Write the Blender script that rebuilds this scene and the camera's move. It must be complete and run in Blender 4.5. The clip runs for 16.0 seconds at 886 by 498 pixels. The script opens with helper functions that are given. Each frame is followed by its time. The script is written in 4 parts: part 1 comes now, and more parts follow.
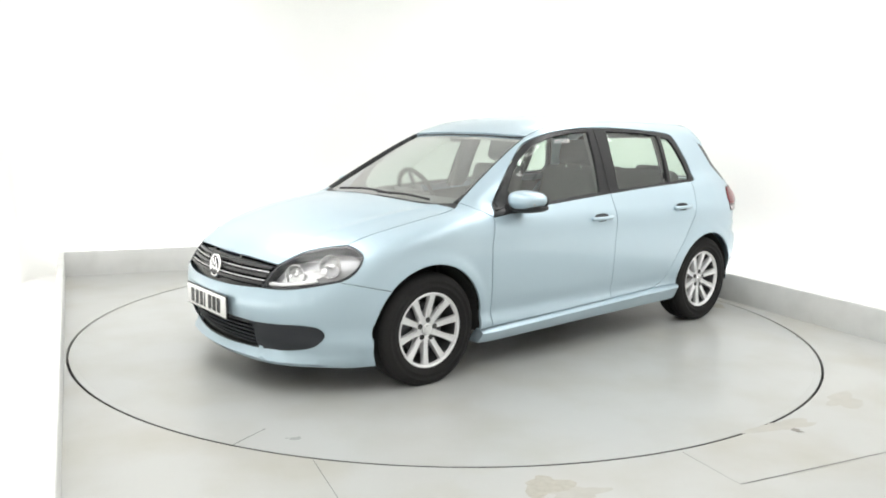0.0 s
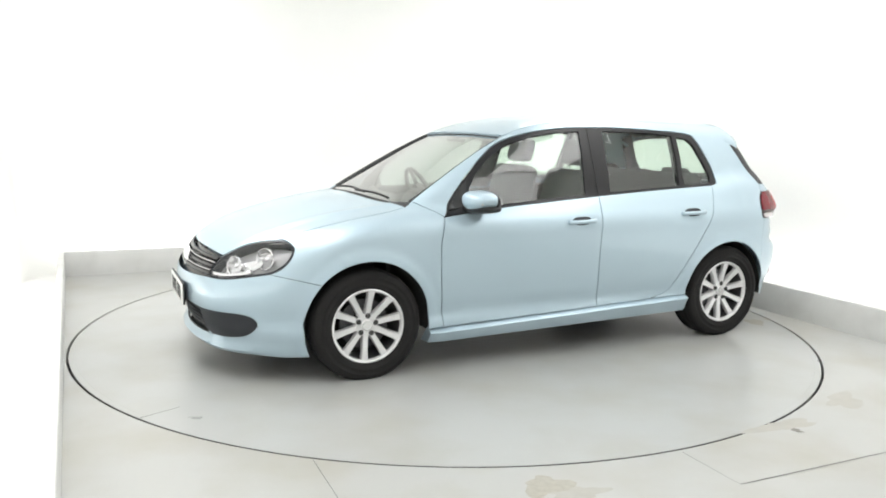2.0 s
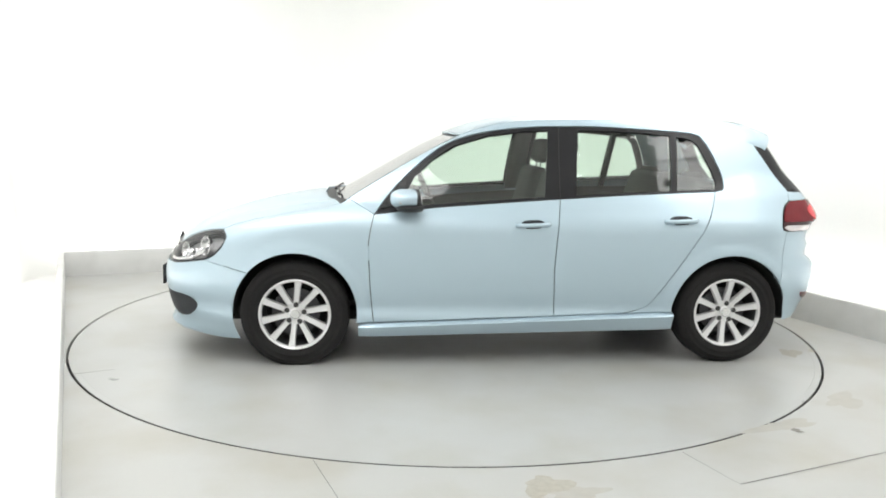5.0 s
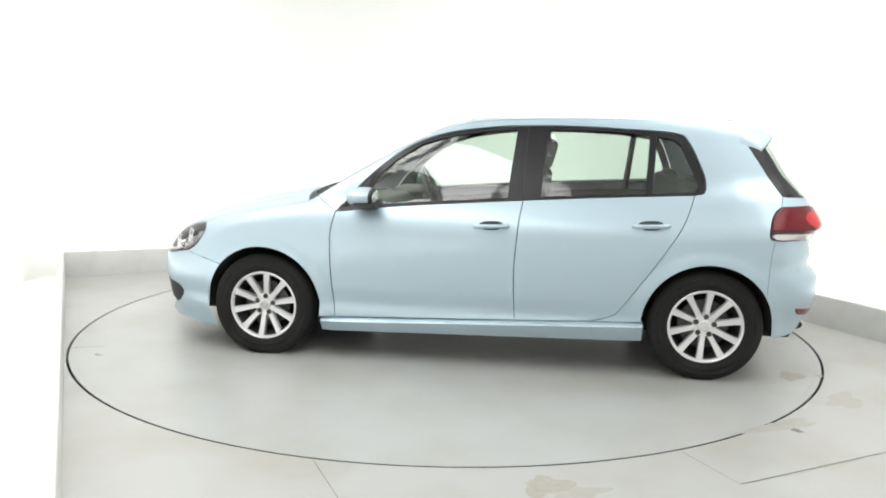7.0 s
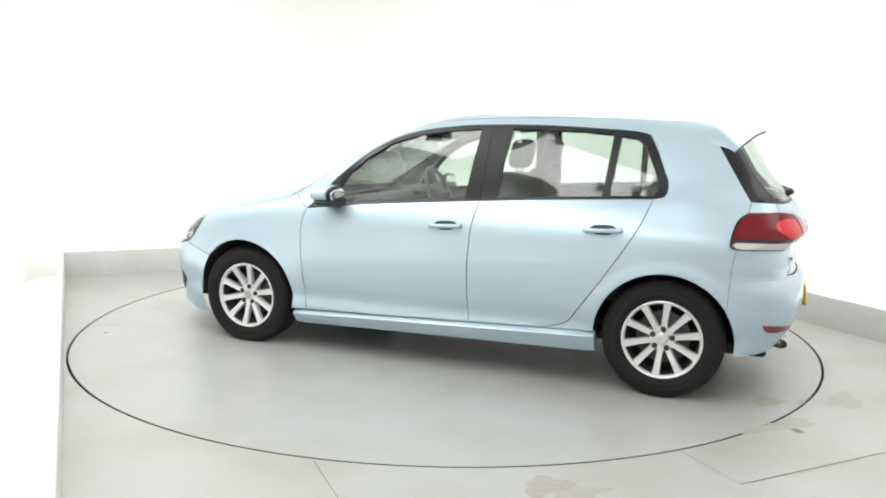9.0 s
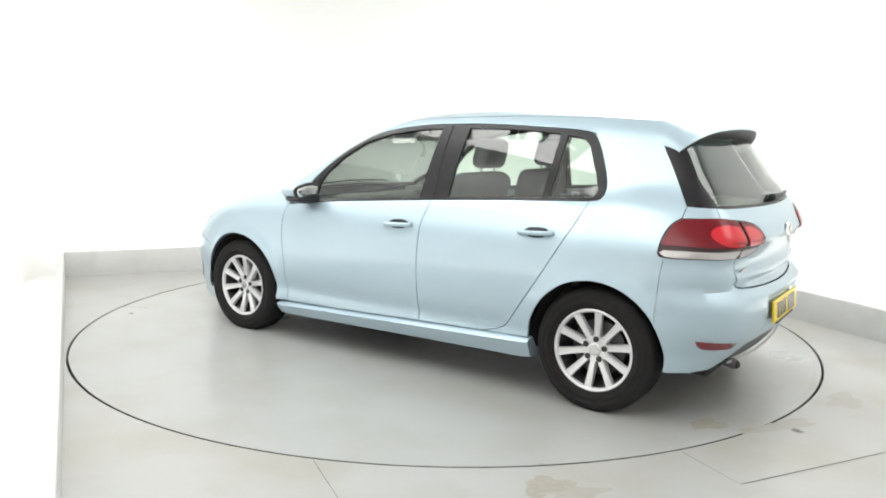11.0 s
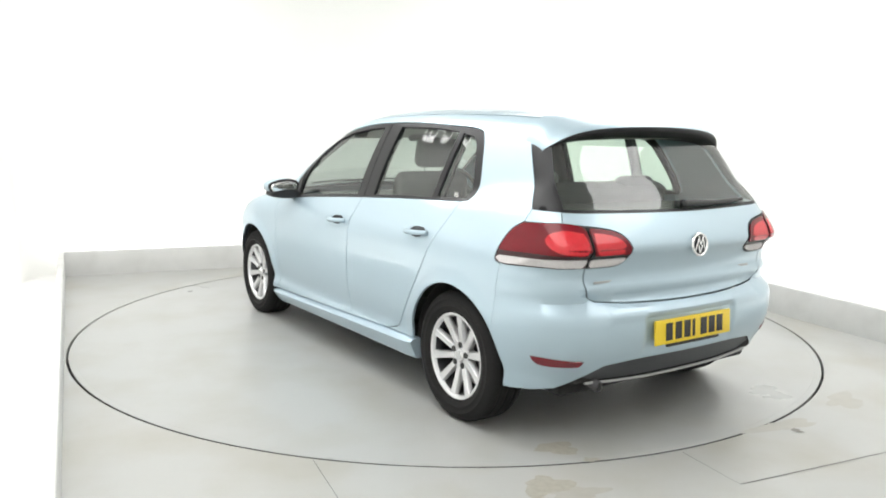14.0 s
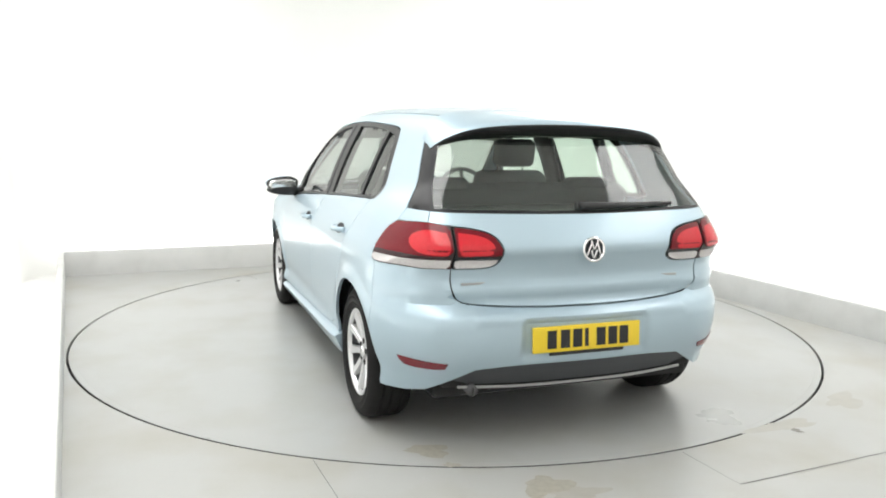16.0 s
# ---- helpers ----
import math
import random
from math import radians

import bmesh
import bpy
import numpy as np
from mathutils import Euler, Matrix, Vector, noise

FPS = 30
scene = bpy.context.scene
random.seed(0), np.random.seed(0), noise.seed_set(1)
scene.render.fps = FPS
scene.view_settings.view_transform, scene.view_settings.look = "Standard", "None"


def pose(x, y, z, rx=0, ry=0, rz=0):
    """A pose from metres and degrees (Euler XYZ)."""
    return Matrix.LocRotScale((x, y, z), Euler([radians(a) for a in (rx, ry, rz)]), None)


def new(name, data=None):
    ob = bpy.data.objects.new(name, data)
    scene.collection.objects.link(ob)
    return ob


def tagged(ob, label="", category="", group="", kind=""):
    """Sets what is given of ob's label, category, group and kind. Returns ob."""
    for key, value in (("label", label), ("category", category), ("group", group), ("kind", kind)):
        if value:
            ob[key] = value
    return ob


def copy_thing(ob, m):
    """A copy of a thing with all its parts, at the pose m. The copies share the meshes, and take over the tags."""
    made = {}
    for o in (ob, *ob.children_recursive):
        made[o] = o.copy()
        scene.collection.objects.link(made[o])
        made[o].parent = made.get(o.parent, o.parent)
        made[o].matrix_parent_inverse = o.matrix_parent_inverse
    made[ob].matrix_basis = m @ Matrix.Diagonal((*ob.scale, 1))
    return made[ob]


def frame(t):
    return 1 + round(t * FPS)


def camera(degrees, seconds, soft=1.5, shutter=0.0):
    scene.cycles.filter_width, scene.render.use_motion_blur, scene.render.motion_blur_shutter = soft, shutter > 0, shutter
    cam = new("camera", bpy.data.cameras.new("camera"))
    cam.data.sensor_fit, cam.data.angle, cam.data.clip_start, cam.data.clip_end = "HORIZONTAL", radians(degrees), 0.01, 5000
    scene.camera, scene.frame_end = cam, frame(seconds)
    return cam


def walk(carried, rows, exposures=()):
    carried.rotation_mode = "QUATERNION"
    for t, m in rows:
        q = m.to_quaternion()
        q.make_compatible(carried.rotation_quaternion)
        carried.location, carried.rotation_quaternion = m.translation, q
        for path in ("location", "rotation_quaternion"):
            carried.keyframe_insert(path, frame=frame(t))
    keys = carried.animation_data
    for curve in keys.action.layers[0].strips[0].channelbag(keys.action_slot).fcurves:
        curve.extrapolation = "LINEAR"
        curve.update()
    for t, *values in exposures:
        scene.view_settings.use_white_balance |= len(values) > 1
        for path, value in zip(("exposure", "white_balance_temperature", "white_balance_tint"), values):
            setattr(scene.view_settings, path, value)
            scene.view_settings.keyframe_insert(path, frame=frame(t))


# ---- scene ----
from mathutils import geometry

cam = camera(59.74, 16.0, soft=1.9)
EYE, YAW, PITCH, ROLL = (0.0, -5.453, 1.352), -0.256, -8.587, 1.080
PATH_POSE = pose(*EYE, 90 + PITCH, 0, -YAW) @ pose(0, 0, 0, 0, 0, ROLL)
walk(cam, [(0.0, PATH_POSE), (16.0, PATH_POSE)])

# ---- light: rows of ceiling panels above the turntable and the walls ----
world = bpy.data.worlds.new("world")
scene.world = world
world.use_nodes = True
world.node_tree.nodes["Background"].inputs[0].default_value = (0.9, 0.95, 1.0, 1)
world.node_tree.nodes["Background"].inputs[1].default_value = 0.3
scene.view_settings.exposure = 0.0

ROOM_TURN = 24.4          # the room stands turned to the camera
ROOM = pose(0, 0, 0, 0, 0, ROOM_TURN)
LEFT, RIGHT, BACK, FRONT, HIGH = -2.55, 2.55, 2.68, -5.6, 3.3


def area(name, u, v, z, su, sv, watts, tilt=0.0, lean=0.0, colour=(1.0, 0.995, 0.985)):
    lamp = bpy.data.lights.new(name, "AREA")
    lamp.shape, lamp.size, lamp.size_y, lamp.energy, lamp.color = "RECTANGLE", su, sv, watts, colour
    ob = new(name, lamp)
    ob.matrix_world = ROOM @ pose(u, v, z, tilt, lean, 0)
    return ob


for v_row, watts in ((-4.4, 21), (-2.6, 30), (-0.7, 35), (1.2, 35)):
    area("ceiling_tube", -1.95, v_row, HIGH - 0.06, 1.25, 1.7, watts)
    area("ceiling_tube", 1.95, v_row, HIGH - 0.06, 1.25, 1.7, watts * 0.9)
# strip lights hidden in the trough behind the upstand, washing the walls from below
area("trough_light", 0.0, BACK + 0.16, 0.06, 4.8, 0.10, 17, 150)
area("trough_light", RIGHT + 0.16, -1.2, 0.06, 0.10, 6.4, 21, 180)
area("trough_light", LEFT - 0.09, -1.2, 0.14, 0.10, 6.4, 24, 0, 75)


# ---- materials ----
def material(name, colour, rough=0.5, metal=0.0, coat=0.0, grain=0.0, scale=200.0, bump=0.0, stain=0.0, stain_scale=3.0,
             stain_colour=None, spec=0.5, random_tint=0.0):
    m = bpy.data.materials.new(name)
    m.use_nodes = True
    nt = m.node_tree
    b = nt.nodes["Principled BSDF"]
    b.inputs["Roughness"].default_value = rough
    b.inputs["Metallic"].default_value = metal
    b.inputs["Coat Weight"].default_value = coat
    b.inputs["Coat Roughness"].default_value = 0.04
    b.inputs["Specular IOR Level"].default_value = spec
    coord = nt.nodes.new("ShaderNodeTexCoord")
    base = nt.nodes.new("ShaderNodeRGB")
    base.outputs[0].default_value = (*colour, 1)
    out = base.outputs[0]
    if grain:
        n = nt.nodes.new("ShaderNodeTexNoise")
        n.inputs["Scale"].default_value, n.inputs["Detail"].default_value = scale, 4
        nt.links.new(coord.outputs["Object"], n.inputs["Vector"])
        ramp = nt.nodes.new("ShaderNodeMapRange")
        ramp.inputs["To Min"].default_value, ramp.inputs["To Max"].default_value = 1 - grain, 1 + grain
        nt.links.new(n.outputs["Fac"], ramp.inputs["Value"])
        mul = nt.nodes.new("ShaderNodeVectorMath")
        mul.operation = "SCALE"
        nt.links.new(out, mul.inputs[0])
        nt.links.new(ramp.outputs[0], mul.inputs["Scale"])
        out = mul.outputs[0]
        if bump:
            bp = nt.nodes.new("ShaderNodeBump")
            bp.inputs["Strength"].default_value, bp.inputs["Distance"].default_value = bump, 0.002
            nt.links.new(n.outputs["Fac"], bp.inputs["Height"])
            nt.links.new(bp.outputs[0], b.inputs["Normal"])
    if stain:
        n = nt.nodes.new("ShaderNodeTexNoise")
        n.inputs["Scale"].default_value, n.inputs["Detail"].default_value = stain_scale, 6
        nt.links.new(coord.outputs["Object"], n.inputs["Vector"])
        ramp = nt.nodes.new("ShaderNodeMapRange")
        ramp.inputs["From Min"].default_value, ramp.inputs["From Max"].default_value = 0.45, 0.75
        ramp.inputs["To Max"].default_value = stain
        nt.links.new(n.outputs["Fac"], ramp.inputs["Value"])
        mix = nt.nodes.new("ShaderNodeMix")
        mix.data_type = "RGBA"
        nt.links.new(ramp.outputs[0], mix.inputs["Factor"])
        nt.links.new(out, mix.inputs["A"])
        mix.inputs["B"].default_value = (*(stain_colour or tuple(c * 0.6 for c in colour)), 1)
        out = mix.outputs["Result"]
        rr = nt.nodes.new("ShaderNodeMapRange")
        rr.inputs["To Min"].default_value, rr.inputs["To Max"].default_value = rough * 0.85, min(1, rough * 1.25)
        nt.links.new(n.outputs["Fac"], rr.inputs["Value"])
        nt.links.new(rr.outputs[0], b.inputs["Roughness"])
    nt.links.new(out, b.inputs["Base Color"])
    return m


def glass(name, tint, rough=0.0, gloss0=0.075, bend=4.5):
    """Thin tinted pane: clear through, glossy by Fresnel."""
    m = bpy.data.materials.new(name)
    m.use_nodes = True
    nt = m.node_tree
    nt.nodes.remove(nt.nodes["Principled BSDF"])
    clear, gloss = nt.nodes.new("ShaderNodeBsdfTransparent"), nt.nodes.new("ShaderNodeBsdfGlossy")
    clear.inputs[0].default_value = (*tint, 1)
    gloss.inputs["Roughness"].default_value = rough
    facing, mix = nt.nodes.new("ShaderNodeLayerWeight"), nt.nodes.new("ShaderNodeMixShader")
    facing.inputs["Blend"].default_value = 0.5
    power, scale = nt.nodes.new("ShaderNodeMath"), nt.nodes.new("ShaderNodeMath")
    power.operation, scale.operation = "POWER", "MULTIPLY_ADD"
    power.inputs[1].default_value = bend
    scale.inputs[1].default_value, scale.inputs[2].default_value = 0.9, gloss0
    nt.links.new(facing.outputs["Facing"], power.inputs[0])
    nt.links.new(power.outputs[0], scale.inputs[0])
    nt.links.new(scale.outputs[0], mix.inputs[0])
    nt.links.new(clear.outputs[0], mix.inputs[1])
    nt.links.new(gloss.outputs[0], mix.inputs[2])
    nt.links.new(mix.outputs[0], nt.nodes["Material Output"].inputs["Surface"])
    return m


WALL = material("white_wall_paint", (0.88, 0.88, 0.86), 0.7, grain=0.02, scale=60, bump=0.1, stain=0.25, stain_scale=1.2, stain_colour=(0.80, 0.80, 0.77))
KERB = material("white_skirting_paint", (0.67, 0.67, 0.655), 0.55, grain=0.03, scale=40, stain=0.4, stain_scale=5, stain_colour=(0.5, 0.5, 0.48))
FLOOR = material("grey_floor_paint", (0.42, 0.425, 0.41), 0.32, grain=0.03, scale=90, bump=0.05, stain=0.75, stain_scale=1.6, stain_colour=(0.345, 0.325, 0.268))
DISC = material("grey_turntable_paint", (0.41, 0.418, 0.408), 0.28, grain=0.03, scale=90, bump=0.05, stain=0.65, stain_scale=1.9, stain_colour=(0.345, 0.338, 0.295))
STAIN = material("brown_floor_stain", (0.36, 0.34, 0.29), 0.4, grain=0.2, scale=40)
DIRT = material("dark_scuff", (0.2, 0.19, 0.17), 0.6, grain=0.2, scale=60)
WEAR = material("faint_brown_wear", (0.375, 0.362, 0.325), 0.36, grain=0.12, scale=14, stain=0.6, stain_scale=6, stain_colour=(0.41, 0.415, 0.40))
JOINT = material("grey_joint_filler", (0.16, 0.16, 0.155), 0.8, grain=0.2, scale=50)
# near-black that puts the shade of gaps and holes into the colour
PIT = material("dark_gap", (0.05, 0.05, 0.05), 0.9)
PAINT = material("pale_blue_metallic_paint", (0.435, 0.55, 0.625), 0.40, metal=0.42, coat=0.6, grain=0.03, scale=900, spec=0.4)
BLACK = material("black_plastic", (0.016, 0.017, 0.018), 0.5, grain=0.15, scale=300, bump=0.1)
TRIM = material("gloss_black_trim", (0.018, 0.018, 0.02), 0.25, grain=0.1, scale=300)
WINDOW_TRIM = material("black_window_frame", (0.014, 0.014, 0.016), 0.32, grain=0.1, scale=300, spec=0.3)
DIFFUSER = material("mid_grey_plastic", (0.06, 0.064, 0.07), 0.45, grain=0.15, scale=300, bump=0.1)
GREY_PLASTIC = material("dark_grey_plastic", (0.026, 0.029, 0.034), 0.55, grain=0.12, scale=400, bump=0.1, spec=0.3)
UNDER = material("dark_underbody", (0.02, 0.02, 0.02), 0.9, grain=0.3, scale=20)
RUBBER = material("tyre_rubber", (0.014, 0.0135, 0.0135), 0.8, grain=0.25, scale=70, bump=0.15, spec=0.25)
ALLOY = material("silver_alloy", (0.74, 0.74, 0.75), 0.32, metal=0.55, coat=0.4, grain=0.04, scale=150)
DARK_METAL = material("dark_brake_metal", (0.10, 0.10, 0.105), 0.5, metal=0.7, grain=0.2, scale=80)
CHROME = material("chrome", (0.85, 0.85, 0.86), 0.12, metal=1.0, grain=0.02, scale=50)
LAMP_BOWL = material("satin_chrome_bowl", (0.72, 0.72, 0.72), 0.16, metal=1.0, grain=0.05, scale=40)
LAMP_DARK = material("smoked_lamp_housing", (0.40, 0.40, 0.405), 0.35, metal=0.4, grain=0.1, scale=60)
RED = material("red_lamp_lens", (0.60, 0.014, 0.026), 0.14, coat=0.2, grain=0.12, scale=60)
DARK_RED = material("dark_red_lamp_lens", (0.16, 0.005, 0.012), 0.18, coat=0.1, grain=0.1, scale=60, spec=0.3)
WHITE_LENS = material("clear_white_lamp_lens", (0.66, 0.63, 0.635), 0.2, metal=0.3, coat=0.6, grain=0.2, scale=90)
LAMP_EDGE = material("blackened_red_lamp_edge", (0.03, 0.004, 0.006), 0.3, coat=0.2, grain=0.1, scale=60)
REFLEX = material("dull_red_reflector", (0.17, 0.010, 0.020), 0.25, coat=0.6, grain=0.15, scale=200)
YELLOW = material("yellow_plate", (0.80, 0.58, 0.03), 0.35, grain=0.04, scale=80)
WHITE_PLATE = material("white_plate", (0.78, 0.78, 0.76), 0.35, grain=0.04, scale=80)
CLOTH = material("dark_grey_seat_cloth", (0.09, 0.092, 0.092), 0.95, grain=0.3, scale=250, bump=0.4)
LIGHT_CLOTH = material("light_grey_lining", (0.50, 0.50, 0.47), 0.95, grain=0.06, scale=200)
DASH = material("charcoal_dashboard", (0.13, 0.13, 0.13), 0.7, grain=0.2, scale=300, bump=0.2)
CLEAR = glass("green_tinted_glass", (0.80, 0.90, 0.83), gloss0=0.10)
SCREEN = glass("windscreen_glass", (0.86, 0.92, 0.88), gloss0=0.24, bend=2.4)
LENS = glass("clear_lamp_cover", (0.97, 0.97, 0.98), gloss0=0.04, bend=5.0)


# ---- mesh helpers ----
def mesh_object(name, verts, faces, mat, parent=None, label="", smooth=True):
    me = bpy.data.meshes.new(name)
    me.from_pydata([tuple(map(float, v)) for v in verts], [], [tuple(map(int, f)) for f in faces])
    me.materials.append(mat)
    if smooth:
        me.polygons.foreach_set("use_smooth", [True] * len(me.polygons))
    me.update()
    ob = new(name, me)
    if parent is not None:
        ob.parent = parent
    if label:
        ob["label"] = label
    return ob


def part(name, bm, mat, parent, label="", smooth=True):
    me = bpy.data.meshes.new(name)
    bm.to_mesh(me)
    bm.free()
    me.materials.append(mat)
    if smooth:
        me.polygons.foreach_set("use_smooth", [True] * len(me.polygons))
        me.set_sharp_from_angle(angle=radians(38))
    ob = new(name, me)
    if parent is not None:
        ob.parent = parent
    if label:
        ob["label"] = label
    return ob


def add_box(bm, cx, cy, cz, sx, sy, sz, bevel=0.0, turn=None):
    made = bmesh.ops.create_cube(bm, size=1.0)["verts"]
    m = Matrix.Translation((cx, cy, cz)) @ (turn or Matrix()) @ Matrix.Diagonal((sx, sy, sz, 1))
    bmesh.ops.transform(bm, matrix=m, verts=made)
    if bevel:
        edges = list({e for v in made for e in v.link_edges})
        bmesh.ops.bevel(bm, geom=edges, offset=bevel, segments=3, affect="EDGES", profile=0.5)


def box_part(name, centre, size, mat, parent, bevel=0.0, label="", turn=None):
    bm = bmesh.new()
    add_box(bm, *centre, *size, bevel, turn)
    return part(name, bm, mat, parent, label)


def lathe(profile, centre, n=64, axis="y", start=0.0, end=360.0):
    """Faces swept round an axis: profile rows of (radius, along)."""
    verts, faces = [], []
    full = end - start >= 359.9
    steps = n if full else n + 1
    for i in range(steps):
        a = radians(start + (end - start) * i / n)
        for r, w in profile:
            if axis == "y":
                verts.append((centre[0] + r * math.cos(a), centre[1] + w, centre[2] + r * math.sin(a)))
            else:
                verts.append((centre[0] + r * math.cos(a), centre[1] + r * math.sin(a), centre[2] + w))
    k = len(profile)
    for i in range(n):
        j = (i + 1) % steps
        for q in range(k - 1):
            faces.append((i * k + q, i * k + q + 1, j * k + q + 1, j * k + q))
    return verts, faces


def tube(path, radius, n=10):
    """A round bar along a path, closed at its ends."""
    pts = [Vector(p) for p in path]
    verts, faces = [], []
    for i, p in enumerate(pts):
        t = (pts[min(i + 1, len(pts) - 1)] - pts[max(i - 1, 0)]).normalized()
        side = t.cross(Vector((0, 0, 1)))
        side = side.normalized() if side.length > 1e-4 else Vector((1, 0, 0))
        up = side.cross(t)
        r = radius[i] if isinstance(radius, (list, tuple)) else radius
        for k in range(n):
            a = 2 * math.pi * k / n
            verts.append(p + r * (math.cos(a) * side + math.sin(a) * up))
    for i in range(len(pts) - 1):
        for k in range(n):
            faces.append((i * n + k, i * n + (k + 1) % n, (i + 1) * n + (k + 1) % n, (i + 1) * n + k))
    faces.append(tuple(range(n))[::-1])
    faces.append(tuple(range((len(pts) - 1) * n, len(pts) * n)))
    return verts, faces


# ---- room ----
def wall(name, u0, u1, v0, v1, z0, z1, mat, label):
    bm = bmesh.new()
    add_box(bm, (u0 + u1) / 2, (v0 + v1) / 2, (z0 + z1) / 2, u1 - u0, v1 - v0, z1 - z0)
    ob = part(name, bm, mat, None, smooth=False)
    ob.matrix_world = ROOM
    return tagged(ob, label, "wall", kind="structure")


THICK, BACKSET = 0.12, 0.34
L2, R2, B2 = LEFT - BACKSET, RIGHT + BACKSET, BACK + BACKSET
wall("wall_back", L2 - THICK, R2 + THICK, B2, B2 + THICK, -0.15, HIGH, WALL, "plain white painted studio wall, brightly lit")
wall("wall_right", R2, R2 + THICK, FRONT, B2, -0.15, HIGH, WALL, "plain white painted studio wall, brightly lit")
wall("wall_left", L2 - THICK, L2, FRONT, B2, -0.15, HIGH, WALL, "plain white painted studio wall beside the camera")
wall("wall_front", L2 - THICK, R2 + THICK, FRONT - THICK, FRONT, -0.15, HIGH, WALL, "plain white painted wall closing the studio")
tagged(wall("ceiling", L2 - THICK, R2 + THICK, FRONT - THICK, B2 + THICK, HIGH, HIGH + THICK, WALL, "plain white ceiling"), category="ceiling")


# rounded coves where the walls meet
for cu, cv, a0 in ((R2, B2, 0), (L2, B2, 90)):
    r = 0.7
    verts, faces = lathe([(r, -0.02), (r, 0.8), (r, 1.6), (r, 2.4), (r, HIGH)], (cu - (r if a0 == 0 else -r), cv - r, 0), 16, "z", a0, a0 + 90)
    cove = mesh_object("wall_cove", verts, [f[::-1] for f in faces], WALL)
    cove.matrix_world = ROOM
    tagged(cove, "rounded white corner between the studio walls", "wall", kind="structure")


def upstand(name, u0, u1, v0, v1, turn=None):
    """A low parapet at the floor's edge with a softened top."""
    bm = bmesh.new()
    add_box(bm, (u0 + u1) / 2, (v0 + v1) / 2, 0.09, u1 - u0, v1 - v0, 0.27, 0.008)
    ob = part(name, bm, KERB, None)
    ob.matrix_world = ROOM @ (turn or Matrix())
    return tagged(ob, "low off-white painted upstand along the floor's edge", "skirting", kind="structure")


upstand("baseboard_1", LEFT - 0.05, RIGHT + 0.05, BACK, BACK + 0.05)
upstand("baseboard_2", RIGHT, RIGHT + 0.05, FRONT + 0.01, BACK - 0.002)
SWING = Matrix.Translation((LEFT - 0.011, BACK, 0)) @ Matrix.Rotation(0.0285, 4, "Z") @ Matrix.Translation((-LEFT + 0.011, -BACK, 0))
upstand("baseboard_3", LEFT - 0.061, LEFT - 0.011, FRONT + 0.2, BACK - 0.002, SWING)

RING = 2.474


def build_floor():
    """Floor with a round hole for the turntable."""
    corners = [math.atan2(v, u) % (2 * math.pi) for u in (RIGHT + 0.02, LEFT - 0.02) for v in (BACK, FRONT)]
    angles = sorted([2 * math.pi * i / 180 for i in range(180)] + corners)
    n, verts, faces = len(angles), [], []
    for a in angles:
        verts.append((RING * math.cos(a), RING * math.sin(a), 0.0))
    for a in angles:
        c, s = math.cos(a), math.sin(a)
        k = min((RIGHT + 0.02) / abs(c) if abs(c) > 1e-6 else 1e9, BACK / s if s > 1e-6 else 1e9, FRONT / s if s < -1e-6 else 1e9)
        verts.append((k * c, k * s, 0.0))
    for i in range(n):
        j = (i + 1) % n
        faces.append((i, n + i, n + j, j))
    low = len(verts)
    for i in range(n):
        verts.append((verts[i][0], verts[i][1], -0.06))
    for i in range(n):
        j = (i + 1) % n
        faces.append((j, low + j, low + i, i))
    ob = mesh_object("floor", verts, faces, FLOOR, smooth=False)
    ob.matrix_world = ROOM
    return tagged(ob, "smooth light grey painted floor with brown stains", "floor", kind="structure")


build_floor()
# black slab under the floor, so that the turntable gap looks shaded
bm = bmesh.new()
add_box(bm, 0, (FRONT + B2) / 2, -0.09, 5.9, B2 - FRONT + 0.1, 0.06)
under = part("floor_slab", bm, PIT, None, smooth=False)
under.matrix_world = ROOM
for u0, u1, v0, v1 in ((LEFT - 0.40, RIGHT + 0.40, BACK + 0.02, B2 + 0.02), (RIGHT + 0.02, R2 + 0.02, FRONT, BACK + 0.02), (LEFT - 0.40, LEFT - 0.0, FRONT, BACK + 0.02)):
    bm = bmesh.new()
    add_box(bm, (u0 + u1) / 2, (v0 + v1) / 2, -0.03, u1 - u0, v1 - v0, 0.05)
    ob = part("trough_floor", bm, WALL, None, smooth=False)
    ob.matrix_world = ROOM
    tagged(ob, "white painted strip of floor behind the upstand", "floor", kind="structure")
bm = bmesh.new()
add_box(bm, LEFT - 0.235, (FRONT + BACK) / 2 + 0.1, 0.001, 0.34, BACK - FRONT - 0.4, 0.012)
ob = part("trough_floor", bm, WALL, None, smooth=False)
ob.matrix_world = ROOM @ SWING
tagged(ob, "white painted strip of floor behind the upstand", "floor", kind="structure")
tagged(under, "black slab below the turntable gap, the gap's shade in its colour", "floor", kind="structure")

# turntable: a round plate with a raised-edge rim that turns with the car
turntable = new("turntable")
tagged(turntable, "round light grey painted turntable flush with the floor", "turntable")
verts, faces = lathe([(0.0, 0.0), (0.6, 0.0), (1.2, 0.0), (1.8, 0.0), (RING - 0.050, 0.0), (RING - 0.050, -0.01)], (0, 0, 0), 180, "z")
mesh_object("turntable_plate", verts, faces, DISC, turntable, "grey painted round plate", smooth=False)
verts, faces = lathe([(RING - 0.0495, -0.01), (RING - 0.0495, 0.0), (RING - 0.0165, 0.0), (RING - 0.0145, -0.002)], (0, 0, 0), 180, "z")
mesh_object("turntable_rim", verts, faces, DISC, turntable, "grey painted steel rim", smooth=False)
